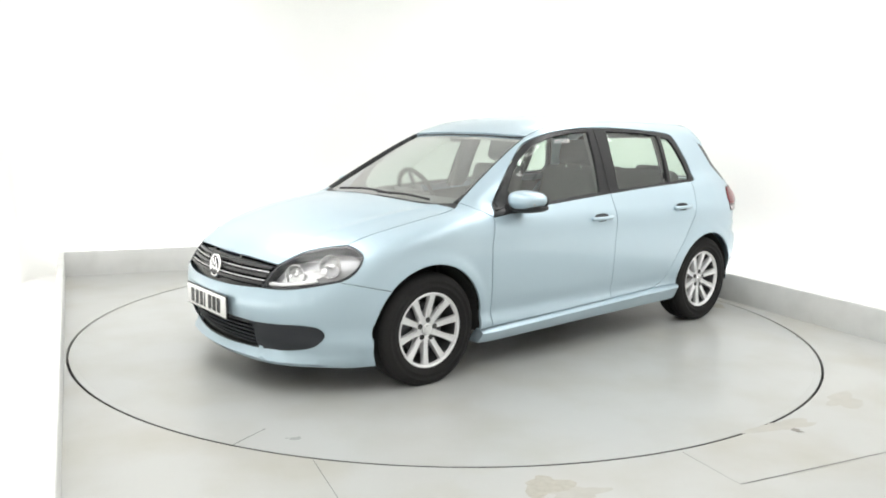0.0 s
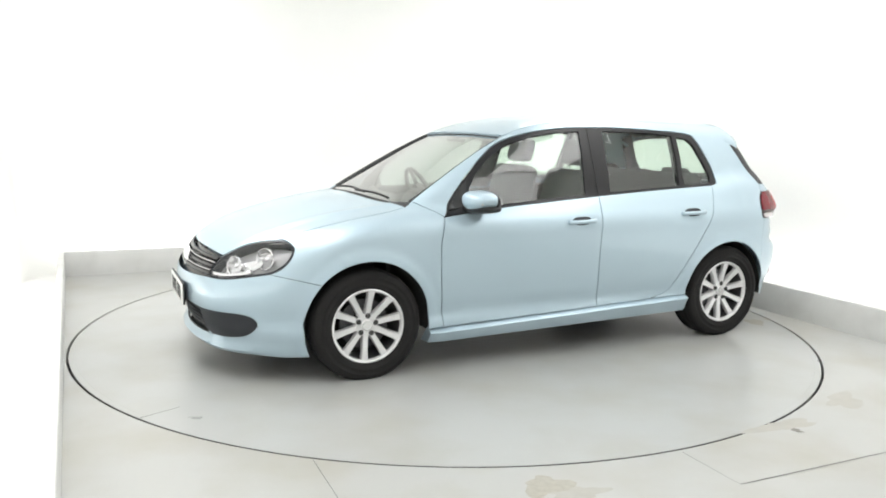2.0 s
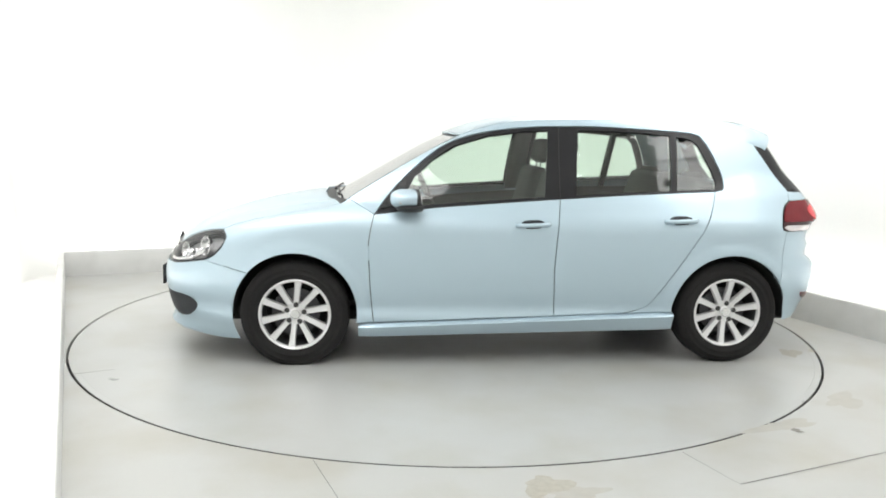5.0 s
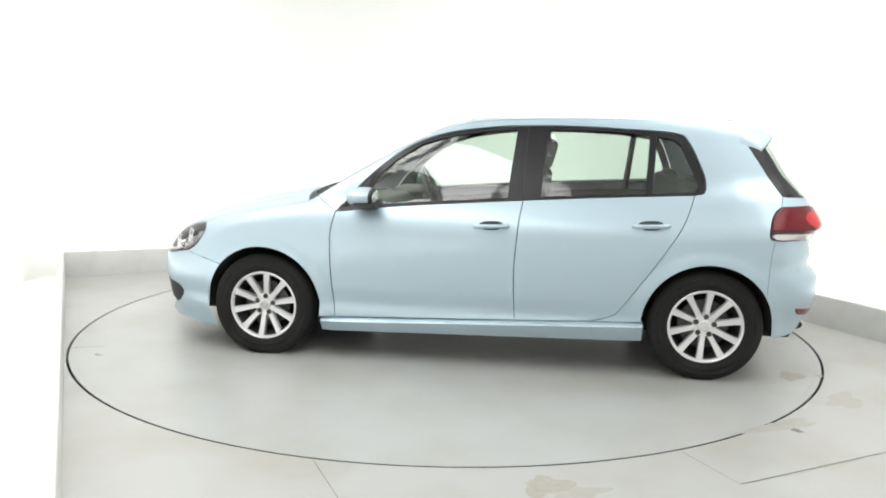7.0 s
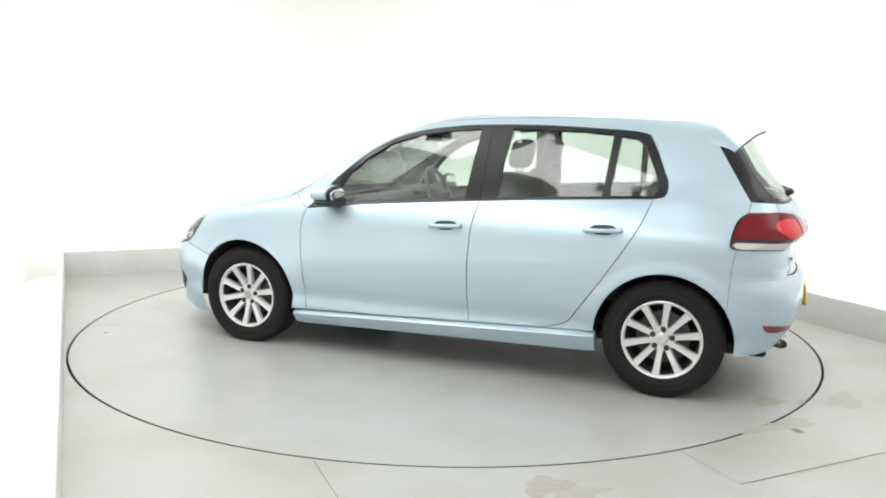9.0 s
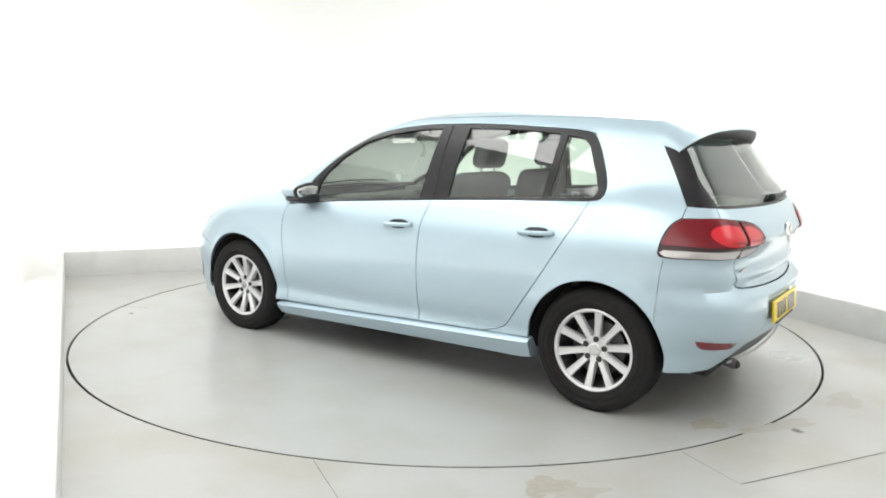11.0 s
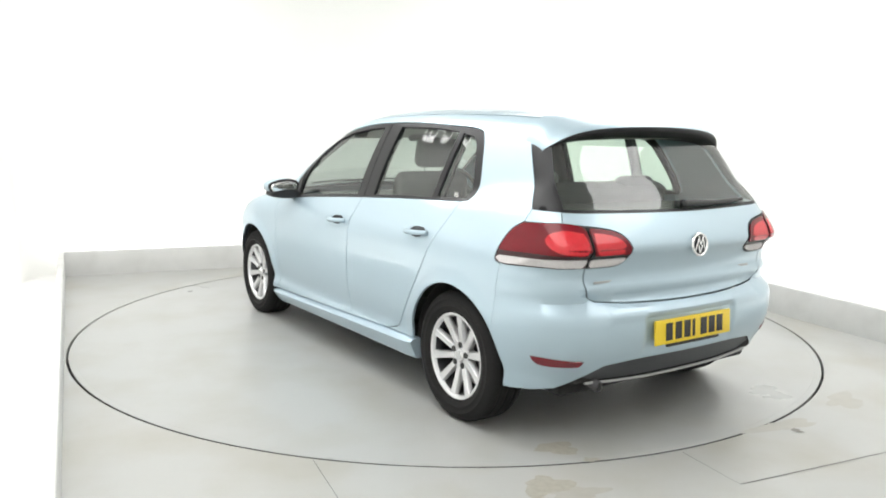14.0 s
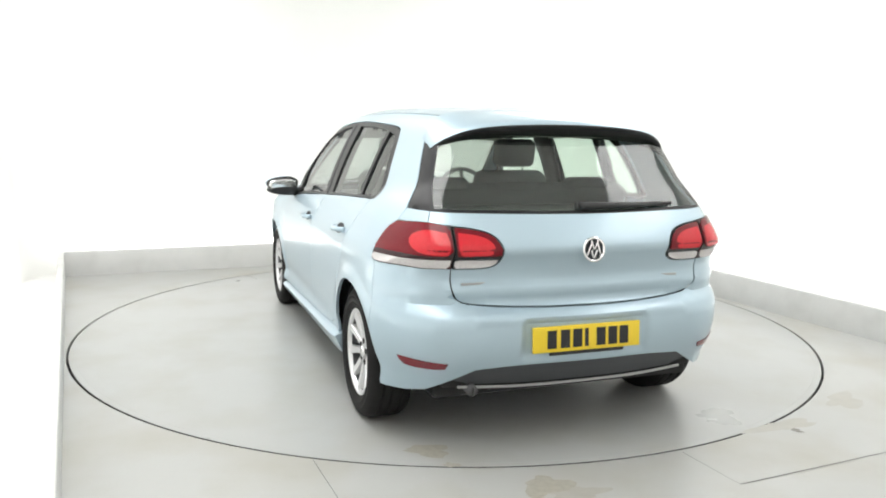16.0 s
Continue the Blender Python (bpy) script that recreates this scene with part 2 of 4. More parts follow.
# the rim's upright face is black to paint in the gap's shade
verts, faces = lathe([(RING - 0.0145, -0.002), (RING - 0.0145, -0.055)], (0, 0, 0), 180, "z")
mesh_object("rim_edge", verts, faces, PIT, turntable, "rim edge painted black with the gap's shade", smooth=False)


# ---- car: outer skin as one smooth solid, from which the panels are cut ----
def curve(*pts):
    """A smooth function through (position, value) pairs, straight beyond its ends."""
    p = sorted(pts)
    xs, ys = np.array([a for a, _ in p]), np.array([b for _, b in p])
    h, s = np.diff(xs), np.diff(ys) / np.diff(xs)
    m = np.empty(len(xs))
    m[0], m[-1] = s[0], s[-1]
    m[1:-1] = (s[:-1] * h[1:] + s[1:] * h[:-1]) / (h[:-1] + h[1:])
    tx, ty = [], []
    for i in range(len(h)):
        q = np.linspace(0, 1, 17)[: 16 if i < len(h) - 1 else 17]
        tx.append(xs[i] + q * h[i])
        ty.append((2 * q**3 - 3 * q**2 + 1) * ys[i] + (q**3 - 2 * q**2 + q) * h[i] * m[i] + (-2 * q**3 + 3 * q**2) * ys[i + 1] + (q**3 - q**2) * h[i] * m[i + 1])
    tx, ty = np.concatenate(tx), np.concatenate(ty)

    def f(x):
        x = np.asarray(x, float)
        return np.interp(x, tx, ty) + np.where(x < xs[0], (x - xs[0]) * m[0], 0) + np.where(x > xs[-1], (x - xs[-1]) * m[-1], 0)

    return f


def smax(a, b, k):
    h = np.maximum(k - np.abs(a - b), 0) / k
    return np.maximum(a, b) + h * h * k * 0.25


plan = curve((2.2, 0.71), (1.9, 0.795), (1.7, 0.838), (1.5, 0.868), (1.29, 0.885), (0.95, 0.877), (0.3, 0.876), (-0.5, 0.88), (-1.0, 0.887), (-1.29, 0.892), (-1.6, 0.872), (-2.0, 0.81))
inset = curve((0.10, 0.075), (0.2, 0.040), (0.28, 0.014), (0.325, 0.0265), (0.42, 0.012), (0.6, 0.0), (0.74, 0.0), (0.81, 0.003), (0.85, 0.014), (0.92, 0.052), (1.0, 0.098), (1.1, 0.16))
nose = curve((0.10, 2.02), (0.15, 2.115), (0.185, 2.150), (0.222, 2.116), (0.27, 2.14), (0.36, 2.165), (0.46, 2.18), (0.54, 2.17), (0.60, 2.145), (0.68, 2.105), (0.8, 2.02))
tail = curve((0.2, -1.86), (0.3, -1.905), (0.38, -1.955), (0.45, -1.98), (0.56, -1.985), (0.605, -1.976), (0.632, -1.938), (0.655, -1.916), (0.70, -1.936), (0.74, -1.920), (0.82, -1.929), (0.9, -1.926), (0.97, -1.886), (1.03, -1.835), (1.2, -1.70))
bonnet_top = curve((2.2, 0.60), (2.12, 0.675), (2.0, 0.745), (1.87, 0.802), (1.69, 0.862), (1.38, 0.935), (1.2, 0.962), (1.0, 0.985), (0.85, 0.995))
shoulder = curve((0.95, 0.945), (0.6, 0.93), (0.25, 0.955), (-0.25, 0.985), (-1.1, 1.03), (-2.0, 1.045))
roof_top = curve((0.7, 1.30), (0.4, 1.376), (0.2, 1.423), (0.0, 1.457), (-0.4, 1.484), (-0.9, 1.483), (-1.3, 1.467), (-1.6, 1.438), (-1.9, 1.395))


def skin(p):
    """Below zero inside the car's outer skin."""
    x, y, z = p[..., 0], np.abs(p[..., 1]), p[..., 2]
    # lower body
    side = y - (plan(x) - inset(z))
    reach = np.sqrt((np.abs(x) - 1.289) ** 2 + (z - 0.306) ** 2) - 0.354
    lip = np.clip((0.062 - reach) / 0.026, 0, 1)
    side = side - 0.009 * lip * lip * (3 - 2 * lip)
    front = (x - (nose(z) - 0.008 - 0.315 * y**2)) * 0.8
    rear = ((tail(z) + 0.15 * y**2) - x) * 0.8
    niche = np.clip((0.312 - np.abs(p[..., 1] - 0.010)) / 0.022, 0, 1) * np.clip((z - 0.405) / 0.02, 0, 1) * np.clip((0.588 - z) / 0.02, 0, 1)
    rear = rear + 0.011 * niche
    crown = (0.084 - 0.026 * np.clip((1.75 - x) / 0.7, 0, 1)) * (y / 0.75) ** 2 - 0.007 * np.exp(-((y - 0.50 - 0.13 * (1.95 - x)) / 0.032) ** 2)
    w = np.clip((x - 0.75) / 0.3, 0, 1)
    w = w * w * (3 - 2 * w)
    top = z - (w * (bonnet_top(x) - crown) + (1 - w) * shoulder(x))
    low = smax(smax(smax(side, front, 0.30), rear, 0.24), top, 0.055 + 0.075 * np.clip((x - 1.2) / 0.6, 0, 1))
    # greenhouse
    gside = (y - (0.79 - 0.28 * (z - 0.95) - 0.30 * (z - 0.95) ** 2 - 0.060 * np.maximum(-x - 0.6, 0) ** 2 - 0.05 * np.maximum(x - 0.1, 0) ** 2)) * 0.95
    screen = (x - (1.16 - 1.72 * (z - 0.92) - (0.17 + 0.165 * (z - 0.92)) * y**2 + 0.10 * (z - 0.92) * (1.42 - z))) * 0.5
    hatch = ((-1.845 + 0.60 * (z - 1.03) + 0.14 * y**2) - x) * 0.85
    roof = z - (roof_top(x) + 0.009 - 0.036 * (y / 0.6) ** 2)
    high = smax(smax(smax(gside, roof, 0.075), screen, 0.085), hatch, 0.10)
    high = smax(high, 0.90 - z, 0.02)
    return -smax(-low, -high, 0.03 + 0.10 * np.clip((-1.12 - x) / 0.3, 0, 1))


def normal(p, e=0.002):
    g = np.stack([skin(p + np.array(d) * e) - skin(p - np.array(d) * e) for d in ((1, 0, 0), (0, 1, 0), (0, 0, 1))], -1)
    return g / np.maximum(np.linalg.norm(g, axis=-1, keepdims=True), 1e-9)


def cast(o, d, reach=2.2, steps=150):
    """Where rays from o along d first meet the skin."""
    o, d = np.atleast_2d(np.asarray(o, float)), np.asarray(d, float)
    s = np.linspace(0, reach, steps)
    val = np.stack([skin(o + q * d) for q in s], 1)
    inside = val < 0
    first = np.where(inside.any(1), inside.argmax(1), val.argmin(1))
    lo, hi = s[np.maximum(first - 1, 0)], s[first]
    for _ in range(22):
        mid = (lo + hi) / 2
        inn = skin(o + mid[:, None] * d) < 0
        hi, lo = np.where(inn, mid, hi), np.where(inn, lo, mid)
    return o + ((lo + hi) / 2)[:, None] * d


def dense(pts, step=0.02, smooth=True):
    """Points along an open line through pts, rounded between them or straight."""
    p = np.asarray(pts, float)
    out = []
    for i in range(len(p) - 1):
        a, b = p[i], p[i + 1]
        n = max(1, int(round(np.linalg.norm(b - a) / step)))
        q = (np.arange(n) / n)[:, None]
        if smooth:
            m0 = (b - p[max(i - 1, 0)]) / (2 if i else 1)
            m1 = (p[min(i + 2, len(p) - 1)] - a) / (2 if i + 2 < len(p) else 1)
            out.append((2 * q**3 - 3 * q**2 + 1) * a + (q**3 - 2 * q**2 + q) * m0 + (-2 * q**3 + 3 * q**2) * b + (q**3 - q**2) * m1)
        else:
            out.append(a + q * (b - a))
    out.append(p[-1:])
    return np.concatenate(out)


def on_side(pts, **k):
    p = dense(pts, **k)
    return cast(np.stack([p[:, 0], np.full(len(p), 1.2), p[:, 1]], 1), (0, -1, 0))


def on_top(pts, **k):
    p = dense(pts, **k)
    return cast(np.stack([p[:, 0], p[:, 1], np.full(len(p), 1.9)], 1), (0, 0, -1))


def on_front(pts, **k):
    p = dense(pts, **k)
    return cast(np.stack([np.full(len(p), 2.7), p[:, 0], p[:, 1]], 1), (-1, 0, 0))


def on_rear(pts, **k):
    p = dense(pts, **k)
    return cast(np.stack([np.full(len(p), -2.6), p[:, 0], p[:, 1]], 1), (1, 0, 0))


def flip(p):
    return np.asarray(p) * np.array([1, -1, 1])


def join(*lines):
    """One closed outline from lines laid end to end; each is turned so that it starts near the last one's end."""
    out = [np.asarray(lines[0])]
    if len(lines) > 1:
        nxt = np.asarray(lines[1])
        if min(np.linalg.norm(out[0][0] - nxt[0]), np.linalg.norm(out[0][0] - nxt[-1])) < min(np.linalg.norm(out[0][-1] - nxt[0]), np.linalg.norm(out[0][-1] - nxt[-1])):
            out[0] = out[0][::-1]
    for line in lines[1:]:
        line = np.asarray(line)
        if np.linalg.norm(line[0] - out[-1][-1]) > np.linalg.norm(line[-1] - out[-1][-1]):
            line = line[::-1]
        if np.linalg.norm(line[0] - out[-1][-1]) < 0.004:
            line = line[1:]
        if len(line):
            out.append(line)
    p = np.concatenate(out)
    if np.linalg.norm(p[0] - p[-1]) < 0.004:
        p = p[:-1]
    return p


def inside(pts, poly):
    x, y = pts[:, 0][:, None], pts[:, 1][:, None]
    a, b = poly, np.roll(poly, -1, 0)
    cross = ((a[:, 1] > y) != (b[:, 1] > y)) & (x < (b[:, 0] - a[:, 0]) * (y - a[:, 1]) / (b[:, 1] - a[:, 1] + 1e-15) + a[:, 0])
    return cross.sum(1) % 2 == 1


def rim_distance(pts, poly):
    a, b = poly, np.roll(poly, -1, 0)
    ab = b - a
    q = np.clip(((pts[:, None] - a) * ab).sum(-1) / ((ab**2).sum(-1) + 1e-15), 0, 1)
    return np.linalg.norm(pts[:, None] - (a + q[..., None] * ab), axis=-1).min(1)


def shrink(poly, amount):
    area2 = np.sum(poly[:, 0] * np.roll(poly[:, 1], -1) - np.roll(poly[:, 0], -1) * poly[:, 1])
    t = np.roll(poly, -1, 0) - np.roll(poly, 1, 0)
    t /= np.maximum(np.linalg.norm(t, axis=1, keepdims=True), 1e-9)
    n = np.stack([-t[:, 1], t[:, 0]], 1) * (1 if area2 > 0 else -1)
    out = poly + n * amount
    if abs(amount) > 0.006:
        out = out[rim_distance(out, poly) > abs(amount) * 0.93]
    return out


def cut(outline, d, gap=0.0025, holes=(), border=0.0, lip=0.014, lift=0.0, step=0.032, hole_lip=0.014):
    """A piece of skin within an outline, seen along d: verts and faces, with turned-in edges."""
    d = np.asarray(d, float) / np.linalg.norm(d)
    up = np.array([0, 0, 1.0]) if abs(d[2]) < 0.9 else np.array([0, 1.0, 0])
    e1 = np.cross(up, d)
    e1 /= np.linalg.norm(e1)
    e2 = np.cross(d, e1)
    flat = lambda p: np.stack([p @ e1, p @ e2], 1)
    poly = flat(outline)
    if gap:
        poly = shrink(poly, gap)
    rings = [poly] + [shrink(flat(h), -0.0005) for h in holes] + ([shrink(poly, border)] if border else [])
    lo, hi = poly.min(0), poly.max(0)
    gx, gy = np.meshgrid(np.arange(lo[0], hi[0], step), np.arange(lo[1], hi[1], step))
    gx[1::2] += step / 2
    grid = np.stack([gx.ravel(), gy.ravel()], 1)
    keep = inside(grid, poly)
    for h in rings[1:]:
        keep &= ~inside(grid, h)
    grid = grid[keep]
    for r in rings:
        if len(grid):
            grid = grid[rim_distance(grid, r) > step * 0.45]
    pts, edges, base = [], [], 0
    for r in rings:
        pts.append(r)
        edges += [(base + i, base + (i + 1) % len(r)) for i in range(len(r))]
        base += len(r)
    pts = np.concatenate(pts + [grid])
    v2, e2d, f2, *_ = geometry.delaunay_2d_cdt([Vector(map(float, p)) for p in pts], edges, [], 0, 1e-6)
    v2 = np.array([tuple(v) for v in v2])
    f2 = np.array([f for f in f2 if len(f) == 3])
    mid = v2[f2].mean(1)
    ok = inside(mid, poly)
    for h in rings[1:]:
        ok &= ~inside(mid, h)
    f2 = f2[ok]
    centre = float((outline @ d).mean())
    v3 = cast(v2[:, :1] * e1 + v2[:, 1:] * e2 + (centre - 1.1) * d, d)
    n3 = normal(v3)
    v3 = v3 + n3 * lift
    fn = np.cross(v3[f2[:, 1]] - v3[f2[:, 0]], v3[f2[:, 2]] - v3[f2[:, 0]])
    if (fn * n3[f2].mean(1)).sum() < 0:
        f2 = f2[:, ::-1]
    faces = [tuple(f) for f in f2]
    verts = [tuple(v) for v in v3]
    if lip:
        count = {}
        for f in faces:
            for k in range(3):
                a, b = f[k], f[(k + 1) % 3]
                count[(a, b)] = 1
        rim = [(a, b) for a, b in count if (b, a) not in count]
        copy, deep = {}, {}
        for a in {q for e in rim for q in e}:
            copy[a] = len(verts)
            verts.append(tuple(v3[a]))
            deep[a] = len(verts)
            verts.append(tuple(v3[a] - n3[a] * lip))
        faces += [(copy[b], copy[a], deep[a], deep[b]) for a, b in rim]
    return verts, faces


def mirror_mesh(verts, faces):
    return [(x, -y, z) for x, y, z in verts], [f[::-1] for f in faces]


def merge(*pieces):
    verts, faces = [], []
    for v, f in pieces:
        faces += [tuple(q + len(verts) for q in g) for g in f]
        verts += list(v)
    bm = bmesh.new()
    made = [bm.verts.new(v) for v in verts]
    for f in faces:
        try:
            bm.faces.new([made[q] for q in f])
        except ValueError:
            pass
    return bm


def both(name, piece, mat, parent, label=""):
    """The piece and its mirror twin, as two parts."""
    parents = parent if isinstance(parent, (list, tuple)) else (parent, parent)
    return [mesh_object(name, *piece, mat, parents[0], label), mesh_object(name, *mirror_mesh(*piece), mat, parents[1], label)]


car = new("car")
tagged(car, "pale blue metallic five-door hatchback parked on the turntable", "car")

AX, WZ, WY, ARCH = 1.289, 0.308, 0.762, 0.354
FRONT_D, REAR_D, SIDE_D, TOP_D = (-1, 0, 0), (1, 0, 0), (0, -1, 0), (0, 0, -1)


def arch(cx, a0, a1):
    """The wheel arch from angle a0 to a1 (degrees, 0 forward, 90 up)."""
    n = max(4, int(abs(a1 - a0) * ARCH / 0.02 * math.pi / 180))
    a = np.radians(np.linspace(a0, a1, n))
    return on_side([(cx + ARCH * math.cos(q), 0.306 + ARCH * math.sin(q) * 1.0) for q in a], step=0.5)


# shared lines of the skin
SILL_Z = lambda x: 0.252 + (0.909 - x) * 0.036
gap_front = on_side([(0.838, 0.884), (0.862, 0.77), (0.868, 0.68), (0.857, 0.45), (0.838, SILL_Z(0.838))])
gap_mid = on_side([(-0.252, 0.978), (-0.233, 0.84), (-0.215, 0.58), (-0.226, SILL_Z(-0.226))])
gap_rear = on_side([(-1.20, 1.032), (-1.136, 0.873), (-1.013, 0.67), (-0.849, 0.43), (-0.79, 0.355), (-0.71, 0.322), (-0.62, SILL_Z(-0.62))])
belt_front = on_side([(0.838, 0.884), (0.489, 0.922), (0.1, 0.953), (-0.252, 0.978)])
belt_rear = on_side([(-0.252, 0.978), (-0.65, 1.004), (-1.0, 1.022), (-1.20, 1.032)])
dlo_top = on_side([(0.838, 0.884), (0.70, 1.055), (0.526, 1.212), (0.373, 1.306), (0.174, 1.362), (-0.079, 1.394), (-0.303, 1.403), (-0.52, 1.404), (-0.81, 1.393), (-1.095, 1.374), (-1.17, 1.328), (-1.246, 1.168), (-1.264, 1.09), (-1.252, 1.045), (-1.20, 1.032)])
screen_side = on_top([(0.985, 0.705), (0.78, 0.660), (0.53, 0.608), (0.327, 0.569)])
screen_low = on_top([(0.985, 0.705), (1.025, 0.62), (1.07, 0.45), (1.09, 0.22), (1.095, 0.0)])
screen_high = on_top([(0.327, 0.569), (0.362, 0.35), (0.385, 0.0)])
roof_side = on_top([(0.327, 0.569), (0.15, 0.566), (0.0, 0.560), (-0.6, 0.556), (-1.2, 0.535), (-1.56, 0.50)])
roof_rear = on_top([(-1.56, 0.50), (-1.60, 0.3), (-1.62, 0.0)])
hatch_side = on_side([(-1.484, 1.335), (-1.501, 1.304), (-1.566, 1.20), (-1.628, 1.10), (-1.671, 1.035)])
corner_top = np.concatenate([roof_side[-1:], hatch_side[:1]])

sill_front = on_side([(0.838, SILL_Z(0.838)), (0.3, SILL_Z(0.3)), (-0.226, SILL_Z(-0.226))], smooth=False)
sill_rear = on_side([(-0.226, SILL_Z(-0.226)), (-0.62, SILL_Z(-0.62))], smooth=False)

# lamps
LAMP_D = (-1, -0.85, -0.35)
lamp_in = on_front([(0.490, 0.672), (0.480, 0.62), (0.468, 0.558)])
lamp_top = on_top([(1.985, 0.505), (1.875, 0.560), (1.785, 0.630), (1.715, 0.695)])
lamp_top = np.concatenate([lamp_in[:1], lamp_top[1:]])
lamp_back = on_side([(1.700, 0.768), (1.678, 0.738), (1.705, 0.68), (1.755, 0.63), (1.81, 0.602)])
lamp_low = np.concatenate([lamp_back[-1:], on_front([(0.70, 0.578), (0.60, 0.560), (0.468, 0.558)])[1:]])
TAIL_D = (1, -0.9, 0.0)


def across(*pts):
    """A line on the skin round the rear corner through pts."""
    d = np.array(TAIL_D) / np.linalg.norm(TAIL_D)
    p = cast(dense(pts, smooth=len(pts) > 2) - 0.3 * d, d)
    p[0], p[-1] = pts[0], pts[-1]
    return p


tl_top_side = on_side([(-1.590, 0.855), (-1.600, 0.905), (-1.622, 0.953), (-1.662, 0.984)])
tl_top_out = np.concatenate([tl_top_side, across(tl_top_side[-1], on_rear([(0.69, 0.990), (0.60, 0.98)])[0], on_rear([(0.605, 0.976), (0.6, 0.976)])[0])[1:]])
tl_out = on_side([(-1.590, 0.855), (-1.588, 0.828), (-1.598, 0.811), (-1.62, 0.805)])
tl_low_out = np.concatenate([on_side([(-1.62, 0.805), (-1.68, 0.800)])[:-1], on_rear([(0.72, 0.797), (0.605, 0.797)])])
tl_split = on_rear([(0.605, 0.975), (0.605, 0.797)])
tl_in = on_rear([(0.605, 0.975), (0.51, 0.963), (0.445, 0.943), (0.410, 0.905), (0.400, 0.86), (0.415, 0.820), (0.47, 0.800), (0.605, 0.797)])

# bonnet
bonnet_front = on_front([(0.0, 0.686), (0.25, 0.684), (0.490, 0.672)])
bonnet_side = on_top([(1.715, 0.695), (1.4, 0.735), (1.2, 0.742), (1.035, 0.730)])
bonnet_side = np.concatenate([lamp_top[-1:], bonnet_side[1:]])
bonnet_rear = on_top([(1.035, 0.730), (1.068, 0.62), (1.115, 0.45), (1.145, 0.22), (1.15, 0.0)])


def full(*half):
    """A closed outline from left-half lines and their mirror lines; the half starts and ends on the middle."""
    p = join(*half)
    # start the open half at the middle
    k = [i for i in range(len(p)) if abs(p[i][1]) < 1e-3 and abs(p[(i + 1) % len(p)][1]) < 1e-3]
    if k:
        p = np.roll(p, -(k[0] + 1), 0)
    else:
        p = np.asarray(p)
    q = flip(p)[::-1]
    return np.concatenate([p, q[1:-1]])


BONNET_OUT = full(bonnet_front, lamp_top, bonnet_side, bonnet_rear)
bonnet = mesh_object("bonnet", *cut(BONNET_OUT, (-0.25, 0, -1), step=0.022), PAINT, car)

# wings
bumper_seam = np.concatenate([on_side([(1.81, 0.602), (1.70, 0.578), (AX + ARCH * math.cos(radians(42)), 0.306 + ARCH * math.sin(radians(42)))])])
scuttle = on_top([(1.035, 0.730), (1.01, 0.720), (0.985, 0.705)])
pillar_foot = cast(dense([screen_side[0], (screen_side[0] + gap_front[0]) / 2 + np.array([0.0, 0.02, 0.0]), gap_front[0]], smooth=False) + np.array([0.0, 0.4, 0.2]), np.array([0, -0.894, -0.447]))
pillar_foot[0], pillar_foot[-1] = screen_side[0], gap_front[0]
sill_arch_f = on_side([(0.838, SILL_Z(0.838)), (AX - ARCH * math.cos(radians(8.5)), 0.2525)], smooth=False)
WING_OUT = join(gap_front, sill_arch_f, arch(AX, 188.5, 42), bumper_seam, lamp_back, bonnet_side, scuttle, pillar_foot)
both("wing", cut(WING_OUT, (0.0, -1, -0.55), step=0.024), PAINT, car)

# doors, below the windows
front_doors = both("front_door", cut(join(gap_front, sill_front, gap_mid, belt_front), SIDE_D, step=0.026), PAINT, car)
rear_doors = both("rear_door", cut(join(gap_mid, sill_rear, gap_rear, belt_rear), SIDE_D, step=0.026), PAINT, car)

# side frame: pillars, roof rail and rear quarter in one pressing
quarter_seam = on_side([(-1.62, 0.805), (-1.605, 0.70), (-AX + ARCH * math.cos(radians(150)), 0.306 + ARCH * math.sin(radians(150)))])
sill_arch_r = on_side([(-0.62, SILL_Z(-0.62)), (-0.80, SILL_Z(-0.80)), (-AX + ARCH * math.cos(radians(2)), 0.318)], smooth=False)
SIDE_OUT = join(screen_side, roof_side, corner_top, hatch_side, tl_top_side, tl_out, quarter_seam, arch(-AX, 150, 2), sill_arch_r, gap_rear, dlo_top, pillar_foot)
both("side_frame", cut(SIDE_OUT, (0.12, -1, -0.45), gap=0.0018, step=0.024), PAINT, car)

# roof
ROOF_OUT = full(screen_high, roof_side, roof_rear)
mesh_object("roof", *cut(ROOF_OUT, TOP_D, step=0.045), PAINT, car)

# glass
SCREEN_OUT = full(screen_low, screen_side, screen_high)
SCREEN_D = (-0.5, 0, -0.87)
windscreen = mesh_object("windscreen", *cut(SCREEN_OUT, SCREEN_D, gap=0.002, lip=0, lift=-0.018, step=0.05), SCREEN, car, "clear windscreen")
mesh_object("black_border", *cut(SCREEN_OUT, SCREEN_D, gap=0.001, border=0.007, lift=-0.016), WINDOW_TRIM, windscreen)


